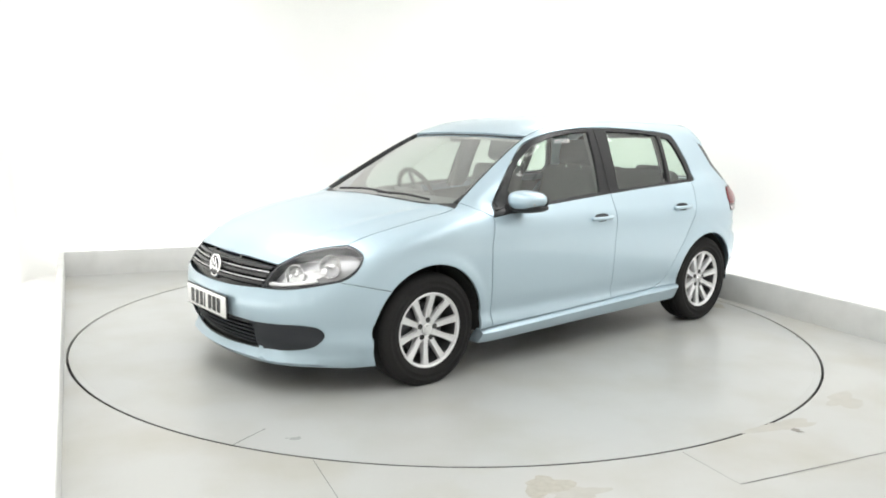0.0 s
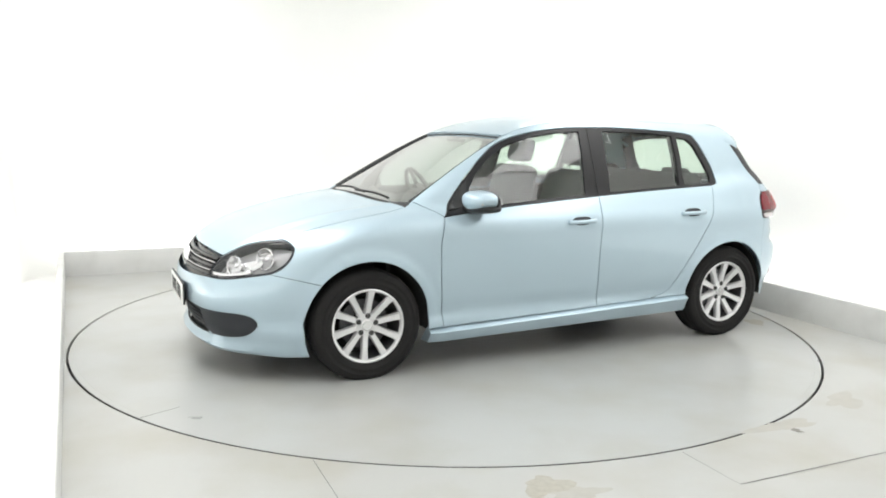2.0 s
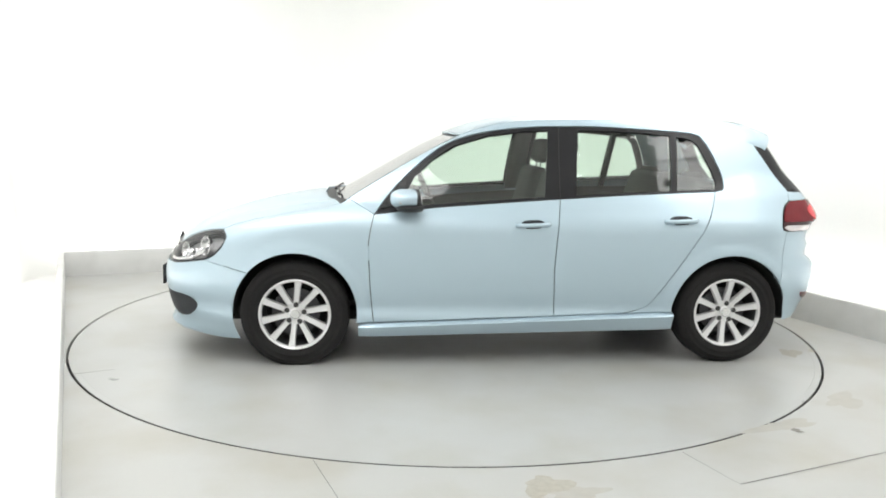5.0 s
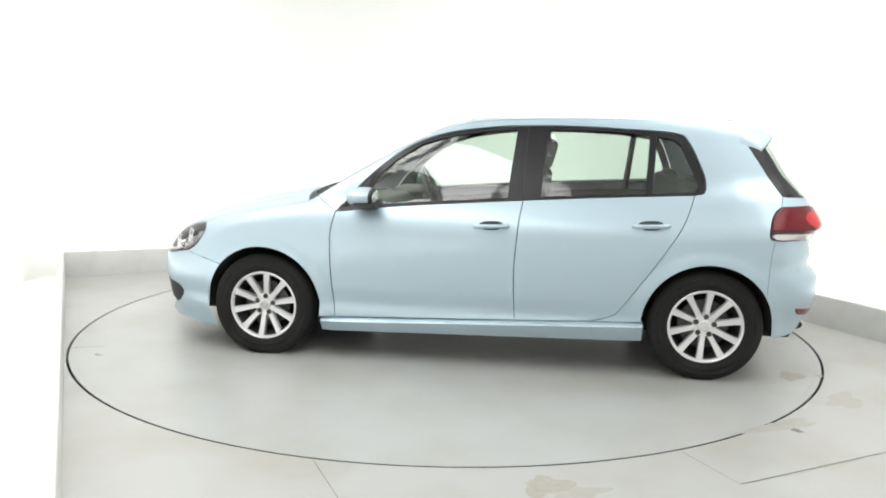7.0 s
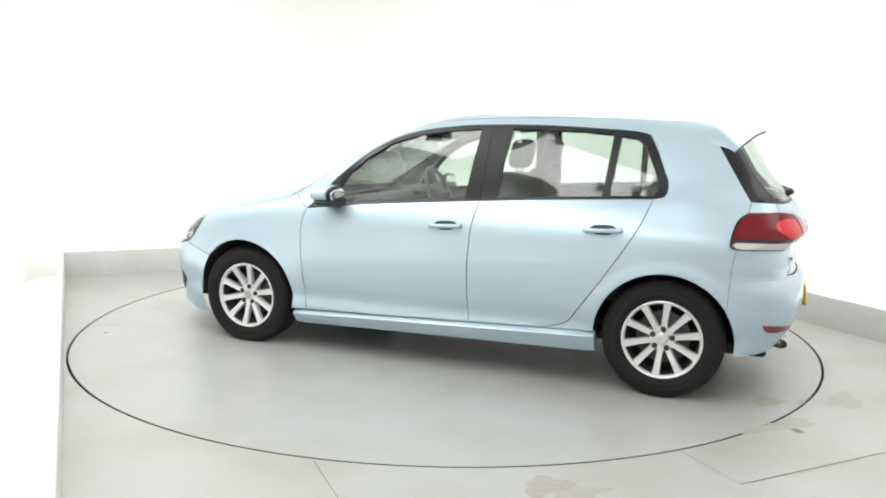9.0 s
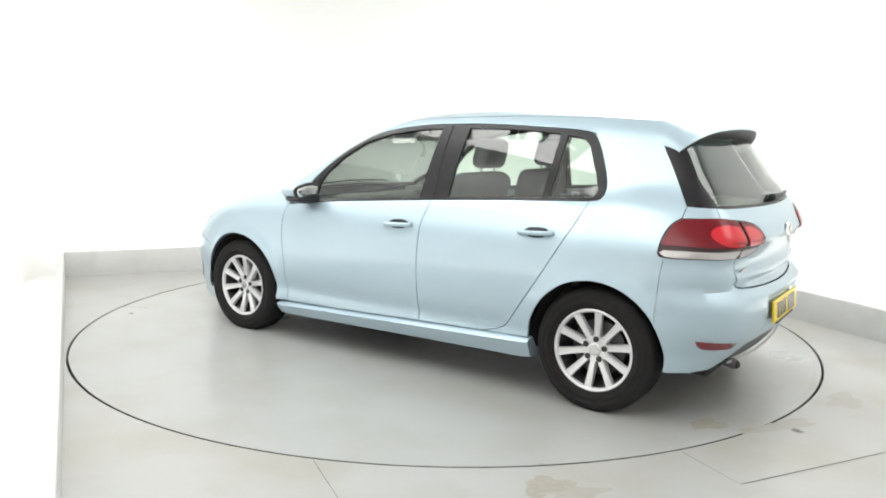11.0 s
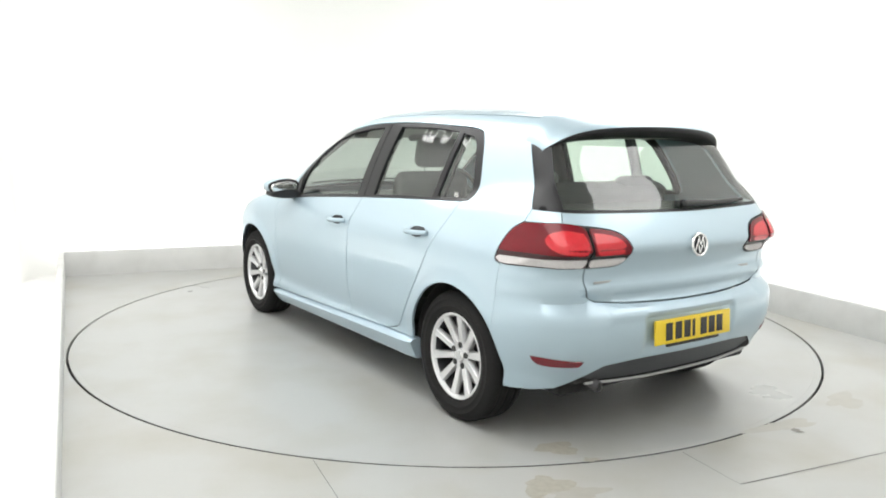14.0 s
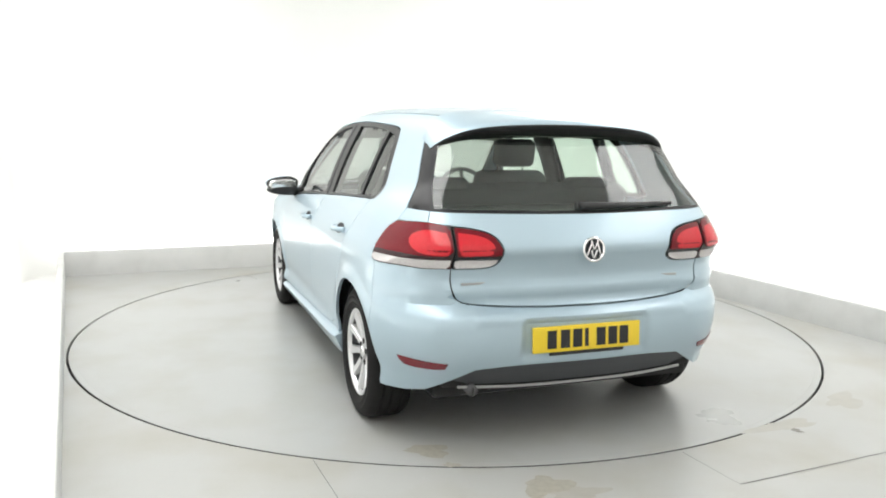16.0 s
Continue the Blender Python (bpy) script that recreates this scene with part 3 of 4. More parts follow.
def pillar_moulding():
    """A black rubber wall between windscreen and pillar, taller and broader at its foot."""
    v, f = [], []
    n3 = normal(screen_side)
    for i, (p, n) in enumerate(zip(screen_side, n3)):
        q = i / (len(screen_side) - 1)
        foot = max(0.0, 1 - q / 0.14)
        inner = p + np.array([0.0, -0.003, 0.0])
        for a, b in ((inner + n * 0.003 * (1 - q), 0), (inner - n * 0.03, 0), (inner - n * 0.03, 1), (inner + n * 0.003 * (1 - q), 1)):
            v.append(tuple(a + np.array([0.0, -0.006 * (1 - 0.7 * q) - 0.03 * foot, 0.0]) * b))
    for i in range(len(screen_side) - 1):
        f += [(i * 4 + k, i * 4 + (k + 1) % 4, i * 4 + 4 + (k + 1) % 4, i * 4 + 4 + k) for k in range(4)]
    f += [(3, 2, 1, 0), tuple(len(v) - 4 + k for k in range(4))]
    return v, f


both("pillar_moulding", pillar_moulding(), BLACK, windscreen, "black rubber moulding along the pillar")
SCUTTLE_OUT = full(screen_low, scuttle, bonnet_rear)
mesh_object("scuttle_panel", *cut(SCUTTLE_OUT, TOP_D, gap=0.001, lift=-0.012, step=0.02), BLACK, car, "black plastic strip below the windscreen")

# side windows: black surround with three openings a side
pane_front = on_side([(0.60, 1.10), (0.50, 1.195), (0.36, 1.283), (0.17, 1.338), (-0.05, 1.368), (-0.20, 1.376), (-0.175, 1.15), (-0.160, 0.990), (0.1, 0.971), (0.40, 0.948), (0.66, 0.924), (0.645, 1.02), (0.60, 1.10)], smooth=False)
pane_rear = on_side([(-0.385, 1.380), (-0.60, 1.379), (-0.80, 1.372), (-0.955, 1.358), (-0.945, 1.20), (-0.928, 1.033), (-0.65, 1.019), (-0.352, 1.000), (-0.365, 1.2), (-0.385, 1.380)], smooth=False)
pane_small = on_side([(-0.995, 1.352), (-1.085, 1.338), (-1.13, 1.30), (-1.195, 1.16), (-1.220, 1.085), (-1.20, 1.048), (-0.968, 1.036), (-0.985, 1.2), (-0.995, 1.352)], smooth=False)
panes = [p[:-1] for p in (pane_front, pane_rear, pane_small)]
DLO_OUT = join(belt_front, belt_rear, dlo_top)
surround = both("window_surround", cut(DLO_OUT, SIDE_D, gap=0.003, holes=panes, lip=0.02, lift=-0.002), WINDOW_TRIM, car, "black window frame")
for outline, parents in zip(panes, (front_doors, rear_doors, rear_doors)):
    both("window", cut(outline, SIDE_D, gap=-0.004, lip=0, lift=-0.010, step=0.06), CLEAR, parents, "green-tinted side glass")
mesh_strip = on_side([(-0.252, 0.983), (-0.255, 1.2), (-0.265, 1.396)])
both("door_shut_line", tube([tuple(q + np.array([0, 0.0005, 0])) for q in mesh_strip[::3]], 0.002, 6), PIT, surround)

# tailgate
gate_low = on_rear([(0.605, 0.797), (0.603, 0.73), (0.588, 0.68), (0.545, 0.652), (0.4, 0.639), (0.2, 0.632), (0.0, 0.630)])
glass_low = on_rear([(0.672, 1.03), (0.5, 1.026), (0.25, 1.022), (0.0, 1.020)])
gate_side = on_rear([(0.672, 1.03), (0.69, 0.985)], smooth=False)
gate_lamp = on_rear([(0.69, 0.985), (0.605, 0.975)], smooth=False)
tailgate = mesh_object("tailgate", *cut(full(glass_low, gate_side, gate_lamp, tl_in, gate_low), REAR_D, step=0.022), PAINT, car)
glass_side = on_rear([(0.560, 1.372), (0.605, 1.25), (0.655, 1.10), (0.672, 1.03)])
glass_high = on_rear([(0.560, 1.372), (0.45, 1.388), (0.2, 1.398), (0.0, 1.400)])
REARGLASS_OUT = full(glass_high, glass_side, glass_low)
rear_window = mesh_object("rear_window", *cut(REARGLASS_OUT, REAR_D, gap=0.012, lip=0, lift=-0.004, step=0.05), CLEAR, tailgate, "tinted rear window")
mesh_object("black_border", *cut(REARGLASS_OUT, REAR_D, gap=0.0, border=0.012, lift=-0.002, lip=0), WINDOW_TRIM, rear_window)


# the black side band and the painted foot that wrap from the window onto the flank
band = join(hatch_side, across(hatch_side[-1], glass_side[-1]), glass_side, across(glass_side[0], hatch_side[0]))
both("side_band", cut(band, TAIL_D, gap=0.0, lift=-0.002, lip=0, step=0.025), WINDOW_TRIM, rear_window, "black band beside the rear window")
foot_edge = across(hatch_side[-1], tl_top_side[-1])
foot = join(foot_edge, across(tl_top_side[-1], gate_side[-1]), gate_side, across(gate_side[0], hatch_side[-1]))
both("tailgate_corner", cut(foot, TAIL_D, gap=0.001, step=0.02), PAINT, tailgate)

# roof spoiler: a thin wedge over the rear window
sp_v, sp_f = [], []
SP_Y = np.linspace(-0.60, 0.60, 45)
for y in SP_Y:
    e = abs(y) / 0.60
    x0, x1 = -1.46 + 0.01 * e, -1.715 + 0.09 * e**2 + 0.055 * e**8
    z0 = float(cast([(x0, y, 1.9)], (0, 0, -1))[0, 2]) + 0.002
    z1 = 1.404 - 0.036 * e**2 - 0.075 * e**7
    row, steps = [], np.linspace(0, 1, 7)
    on_skin = cast([(x0 + (x1 - x0) * q, y, 1.9) for q in steps], (0, 0, -1))
    for q, base in zip(steps, on_skin):
        row.append((base[0], y, max(z0 + (z1 - z0) * q + 0.008 * (1 - e**4) * math.sin(math.pi * q), base[2] + 0.003)))
    row.append((x1 - 0.006, y, row[-1][2] - 0.008))
    row.append((x1 - 0.004, y, row[6][2] - 0.020))
    for q in np.linspace(0, 1, 5)[1:]:
        x = x1 + (-1.60 + 0.05 * e - x1) * q
        row.append((x, y, row[6][2] - 0.022 - (0.044 - 0.03 * e**4) * q))
    sp_v += row
K = len(sp_v) // len(SP_Y)
top_f, low_f = [], []
for i in range(len(SP_Y) - 1):
    for q in range(K - 1):
        (top_f if q < 7 else low_f).append((i * K + q, i * K + q + 1, (i + 1) * K + q + 1, (i + 1) * K + q))
for k in (0, len(SP_Y) - 1):
    ids = tuple(k * K + q for q in range(K))
    top_f.append(ids[::-1] if k == 0 else ids)
spoiler = mesh_object("roof_spoiler", sp_v, top_f, PAINT, car)
mesh_object("underside", sp_v, low_f, BLACK, spoiler, "black spoiler underside")

# rear bumper: middle and wrapped corners in one skin
SPLIT = 0.50
rb_top_mid = on_rear([(0.0, 0.626), (0.2, 0.628), (0.4, 0.635), (SPLIT, 0.643)])
rb_top_out = np.concatenate([on_rear([(SPLIT, 0.643), (0.55, 0.650), (0.594, 0.68), (0.607, 0.73), (0.608, 0.797)]), tl_low_out[::-1][2:]])
rb_split = on_rear([(SPLIT, 0.643), (SPLIT, 0.372)], smooth=False)
rb_low_mid = on_rear([(0.0, 0.388), (0.3, 0.386), (SPLIT, 0.372)])
rb_low_out = np.concatenate([on_rear([(SPLIT, 0.372), (0.58, 0.328), (0.625, 0.303), (0.69, 0.272)], smooth=False), on_side([(-1.74, 0.262), (-1.67, 0.262), (-AX + ARCH * math.cos(radians(187)), 0.262)])])
rear_bumper = part("rear_bumper", merge(
    cut(full(rb_top_mid, rb_split, rb_low_mid), REAR_D, gap=0, lip=0, step=0.014),
    cut(join(rb_top_out, quarter_seam, arch(-AX, 150, 187), rb_low_out, rb_split), (1, -0.9, 0.0), gap=0, lip=0),
    mirror_mesh(*cut(join(rb_top_out, quarter_seam, arch(-AX, 150, 187), rb_low_out, rb_split), (1, -0.9, 0.0), gap=0, lip=0))), PAINT, car)
bm = bmesh.new()
bm.from_mesh(rear_bumper.data)
bmesh.ops.remove_doubles(bm, verts=bm.verts, dist=0.0015)
bm.to_mesh(rear_bumper.data)
bm.free()
DIFF_OUT = full(rb_low_mid, on_rear([(SPLIT, 0.372), (0.58, 0.328), (0.625, 0.303)], smooth=False), on_rear([(0.625, 0.303), (0.54, 0.288), (0.3, 0.280), (0.0, 0.280)]))
mesh_object("diffuser", *cut(DIFF_OUT, REAR_D, gap=0.001, lift=-0.012), DIFFUSER, rear_bumper, "dark grey plastic lower bumper insert")
lip_line = on_rear([(-0.56, 0.286), (-0.3, 0.276), (0.0, 0.276), (0.3, 0.276), (0.56, 0.286)])
mesh_object("diffuser_lip", *tube([tuple(q + np.array([-0.006, 0, 0])) for q in lip_line], 0.0065, 8), LAMP_DARK, rear_bumper, "thin grey lower edge")
REFL = join(on_rear([(0.80, 0.426), (0.70, 0.412), (0.62, 0.404)]), on_rear([(0.62, 0.404), (0.63, 0.382), (0.70, 0.380), (0.775, 0.390), (0.80, 0.426)]))
both("reflector", cut(REFL, (1, -0.5, 0), gap=0, lift=0.004, lip=0.01, step=0.02), REFLEX, rear_bumper, "red bumper reflector")

# front bumper
FS = 0.44
fb_top_mid = on_front([(0.0, 0.540), (0.25, 0.545), (FS, 0.556)])
fb_top_out = np.concatenate([on_front([(FS, 0.556), (0.468, 0.558)]), lamp_low[::-1][1:]])
fb_split = on_front([(FS, 0.556), (FS, 0.155)], smooth=False)
fb_low_mid = on_front([(0.0, 0.150), (0.25, 0.152), (FS, 0.155)])
fb_low_out = np.concatenate([on_front([(FS, 0.155), (0.60, 0.155)]), on_side([(1.82, 0.150), (1.72, 0.143), (AX + ARCH * math.cos(radians(-26)), 0.147)])])
grille_hole = full(on_front([(0.0, 0.375), (0.25, 0.373), (0.405, 0.365)]), on_front([(0.405, 0.365), (0.415, 0.34), (0.400, 0.25), (0.38, 0.232)]), on_front([(0.38, 0.232), (0.2, 0.225), (0.0, 0.223)]))
FB_CORNER = join(fb_top_out, bumper_seam, arch(AX, 42, -26), fb_low_out, fb_split)
corner = cut(FB_CORNER, LAMP_D[:2] + (0,), gap=0, lip=0)
front_bumper = part("front_bumper", merge(cut(full(fb_top_mid, fb_split, fb_low_mid), FRONT_D, gap=0, lip=0, holes=[grille_hole]), corner, mirror_mesh(*corner)), PAINT, car)
bm = bmesh.new()
bm.from_mesh(front_bumper.data)
bmesh.ops.remove_doubles(bm, verts=bm.verts, dist=0.0015)
bm.to_mesh(front_bumper.data)
bm.free()
INTAKE = full(on_front([(0.0, 0.382), (0.25, 0.381), (0.42, 0.378)]), on_front([(0.42, 0.378), (0.56, 0.381), (0.66, 0.382), (0.706, 0.370), (0.722, 0.340), (0.716, 0.300), (0.685, 0.268), (0.62, 0.248), (0.52, 0.234), (0.40, 0.224)]), on_front([(0.40, 0.224), (0.2, 0.216), (0.0, 0.214)]))
mesh_object("intake_surround", *cut(INTAKE, FRONT_D, gap=0, holes=[grille_hole], lift=0.003, lip=0.006, hole_lip=0.03, step=0.025), GREY_PLASTIC, front_bumper, "dark grey plastic bumper intake")
lower_grille = mesh_object("lower_grille", *cut(grille_hole, FRONT_D, gap=-0.035, lift=-0.05, lip=0), PIT, front_bumper, "black lower grille")
GRILLE_OUT = full(bonnet_front, lamp_in, on_front([(0.468, 0.558), (0.25, 0.545), (0.0, 0.540)]))
grille = mesh_object("grille", *cut(GRILLE_OUT, FRONT_D, gap=0.002, lift=-0.03, lip=0), TRIM, car, "black radiator grille")


def slat(y1, z, half, depth, lift):
    """A slim bar across the front that follows the skin."""
    y = np.linspace(-y1, y1, 41)
    c = cast(np.stack([np.full(41, 2.7), y, np.full(41, z)], 1), (-1, 0, 0))
    v, f = [], []
    for p in c:
        x = p[0] + lift
        v += [(x - depth, p[1], z + half), (x - 0.004, p[1], z + half), (x, p[1], z + half * 0.4), (x, p[1], z - half * 0.4), (x - 0.004, p[1], z - half), (x - depth, p[1], z - half)]
    for i in range(40):
        f += [(i * 6 + q, (i + 1) * 6 + q, (i + 1) * 6 + (q + 1) % 6, i * 6 + (q + 1) % 6) for q in range(6)]
    return v, f


for z, half in ((0.648, 0.010), (0.610, 0.010), (0.574, 0.010)):
    mesh_object("grille_bar", *slat(0.465, z, half, 0.02, -0.006), TRIM, grille)
for z in (0.632, 0.592):
    mesh_object("chrome_strip", *slat(0.47, z, 0.003, 0.01, -0.002), LAMP_BOWL, grille, "thin chrome strip")
for z in (0.245, 0.268, 0.291, 0.314, 0.337, 0.360):
    mesh_object("grille_bar", *slat(0.385, z, 0.005, 0.02, -0.014), GREY_PLASTIC, lower_grille)


# side skirts
def skirt():
    v, f = [], []
    xs = np.linspace(0.925, -0.945, 40)
    for x in xs:
        zt = float(SILL_Z(x)) - 0.006
        yb = float(plan(x)) - 0.005 - 0.018 * max(0.0, 1 - (0.925 - x) / 0.07) - 0.012 * max(0.0, 1 - (x + 0.945) / 0.07)
        t = (0.925 - x) / 1.87
        zb = 0.166 + 0.042 * t
        row = [(x, yb - 0.035, zt + 0.006), (x, yb + 0.014, zt - 0.010), (x, yb + 0.020, zt - 0.018), (x, yb + 0.008, zt - 0.042), (x, yb - 0.014, zb + 0.012), (x, yb - 0.022, zb), (x, yb - 0.12, zb - 0.005)]
        v += row
    k = 7
    for i in range(len(xs) - 1):
        f += [(i * k + q, i * k + q + 1, (i + 1) * k + q + 1, (i + 1) * k + q) for q in range(k - 1)]
    f += [tuple(range(k))[::-1], tuple(range((len(xs) - 1) * k, len(xs) * k))]
    return v, f


part("side_skirt", merge(skirt()), PAINT, car)
part("side_skirt", merge(mirror_mesh(*skirt())), PAINT, car)

# underbody and inner wheel wells
bm = bmesh.new()
add_box(bm, 0.05, 0, 0.255, 3.7, 1.30, 0.07, 0.02)
add_box(bm, 0.0, 0, 0.28, 1.85, 1.66, 0.10, 0.02)
add_box(bm, 1.80, 0, 0.30, 0.28, 0.9, 0.14, 0.02)
add_box(bm, -1.74, 0, 0.345, 0.22, 1.26, 0.13, 0.02)
part("underbody", bm, UNDER, car, "dark underbody")
for cx in (AX, -AX):
    well = lathe([(ARCH + 0.004, 0.072), (ARCH + 0.006, -0.02), (ARCH + 0.006, -0.26), (0.05, -0.26)], (cx, WY, 0.306), 40, "y", -6, 186)
    both("wheel_arch_liner", well, UNDER, car, "black wheel arch liner")


# wheels
def build_wheel(parent):
    tyre_profile = [(0.200, 0.078), (0.206, 0.090), (0.222, 0.100), (0.236, 0.1035), (0.238, 0.1055), (0.242, 0.1055), (0.244, 0.1042), (0.266, 0.1045), (0.268, 0.106), (0.272, 0.1055), (0.274, 0.1035), (0.280, 0.102), (0.295, 0.095), (0.305, 0.084), (0.311, 0.070)]
    for w in (0.045, 0.0, -0.045):
        tyre_profile += [(0.3135, w + 0.012), (0.3135, w + 0.0055), (0.306, w + 0.005), (0.306, w - 0.005), (0.3135, w - 0.0055), (0.3135, w - 0.012)]
    tyre_profile += [(0.311, -0.070), (0.300, -0.092), (0.26, -0.102), (0.21, -0.095), (0.20, -0.078)]
    wheel = new("wheel")
    wheel.parent = parent
    tyre = mesh_object("tyre", *lathe(tyre_profile, (0, 0, 0), 72), RUBBER, wheel, "black rubber tyre")
    rim_profile = [(0.200, 0.076), (0.2085, 0.084), (0.2085, 0.090), (0.203, 0.093), (0.193, 0.088), (0.188, 0.074)]
    bm = merge(lathe(rim_profile, (0, 0, 0), 72))
    part("rim", bm, ALLOY, wheel, "silver alloy rim")
    part("wheel_barrel", merge(lathe([(0.188, 0.074), (0.183, 0.03), (0.178, -0.07)], (0, 0, 0), 48)), DARK_METAL, wheel, "dark inner wheel barrel")
    for i in range(10):
        a = 2 * math.pi * (i + 0.5) / 10 + radians(6)
        v, f = [], []
        for r, half, y, t in ((0.045, 0.0165, 0.060, 0.05), (0.08, 0.0165, 0.066, 0.04), (0.13, 0.0175, 0.074, 0.03), (0.170, 0.0195, 0.082, 0.026), (0.194, 0.0225, 0.085, 0.022)):
            for s, yy in ((-half, y - t), (-half, y - 0.006), (-half + 0.004, y), (0.0, y - 0.003), (half - 0.004, y), (half, y - 0.006), (half, y - t)):
                v.append((r * math.cos(a) - s * math.sin(a), yy, r * math.sin(a) + s * math.cos(a)))
        for q in range(4):
            f += [(q * 7 + k, q * 7 + k + 1, (q + 1) * 7 + k + 1, (q + 1) * 7 + k) for k in range(6)]
        part("spoke", merge((v, f)), ALLOY, wheel)
    hub = merge(lathe([(0.068, 0.02), (0.066, 0.056), (0.060, 0.062), (0.040, 0.062), (0.034, 0.058), (0.033, 0.066), (0.028, 0.070), (0.0, 0.071)], (0, 0, 0), 40))
    part("hub", hub, ALLOY, wheel)
    part("centre_cap", merge(lathe([(0.026, 0.069), (0.024, 0.0735), (0.0, 0.074)], (0, 0, 0), 28)), CHROME, wheel, "round chrome centre cap")
    # bolts stand proud of the hub; their black paints the recesses' shade
    for i in range(5):
        a = 2 * math.pi * i / 5 + radians(6) + math.pi / 2
        c = (0.052 * math.cos(a), 0, 0.052 * math.sin(a))
        part("wheel_bolt", merge(lathe([(0.0150, 0.0605), (0.0150, 0.0658), (0.012, 0.0668), (0.0, 0.0668)], c, 14)), PIT, wheel, "wheel bolt painted black with its recess's shade")
    part("brake_disc", merge(lathe([(0.14, -0.01), (0.14, 0.012), (0.135, 0.014), (0.07, 0.014)], (0, 0, 0), 40)), DARK_METAL, wheel, "dark brake disc")
    part("wheel_backing", merge(lathe([(0.18, -0.06), (0.0, -0.06)], (0, 0, 0), 32)), UNDER, wheel)
    return wheel


first = build_wheel(car)
first.matrix_basis = pose(AX, WY, WZ - 0.009)
wheels = [first]
for cx, sy, turn in ((-AX, 1, 0), (AX, -1, 180), (-AX, -1, 180)):
    wheels.append(copy_thing(first, pose(cx, sy * WY, WZ - (0.009 if cx > 0 else 0), 0, 0, turn)))
for w in wheels:
    w.parent = car


# lamps
def headlight():
    out = join(lamp_in, lamp_top, lamp_back, lamp_low)
    lamps = both("headlight", cut(out, LAMP_D, gap=0.002, lift=-0.058, lip=0.0), LAMP_DARK, car, "clear headlight with smoked housing")
    both("housing_edge", cut(out, LAMP_D, gap=0.002, border=0.009, lift=-0.003, lip=0.072), GREY_PLASTIC, lamps, "dark lamp edge")
    both("lens", cut(out, LAMP_D, gap=0.002, lift=0.001, lip=0.0), LENS, lamps, "clear plastic headlight cover")
    for (y, z), r in (((0.715, 0.678), 0.056), ((0.600, 0.632), 0.050)):
        c = cast([(2.7, y, z)], (-1, 0, 0))[0]
        prof = [(r * 1.06, -0.004), (r, 0.0), (r * 0.97, -0.006), (r * 0.84, -0.030), (r * 0.6, -0.044), (r * 0.3, -0.050), (0.0, -0.050)]
        v, f = lathe(prof, (0, 0, 0), 36, "z")
        turn = Vector((1, 0.75, 0.15)).to_track_quat("Z", "Y").to_matrix().to_4x4()
        m = Matrix.Translation((c[0] - 0.018, c[1] - 0.014, c[2] - 0.004)) @ turn
        both("reflector_bowl", ([tuple(m @ Vector(q)) for q in v], f), LAMP_BOWL, lamps, "silver reflector bowl")
        bulb = lathe([(r * 0.30, -0.046), (r * 0.28, -0.020), (r * 0.16, -0.012), (0.0, -0.010)], (0, 0, 0), 20, "z")
        both("bulb_cap", ([tuple(m @ Vector(q)) for q in bulb[0]], bulb[1]), CHROME, lamps)
    ledge = on_front([(0.49, 0.572), (0.58, 0.574), (0.66, 0.588), (0.70, 0.602)])
    both("trim_strip", tube([tuple(q + np.array([-0.024, 0, 0.006])) for q in ledge], 0.013, 8), LAMP_BOWL, lamps)
    step = on_front([(0.535, 0.612), (0.60, 0.600), (0.665, 0.612), (0.715, 0.650), (0.69, 0.690), (0.62, 0.672), (0.555, 0.652), (0.535, 0.612)])[:-1]
    both("reflector_step", cut(step, LAMP_D, gap=0, lift=-0.046, lip=0.01, step=0.02), LAMP_BOWL, lamps, "silver reflector between the bowls")


headlight()


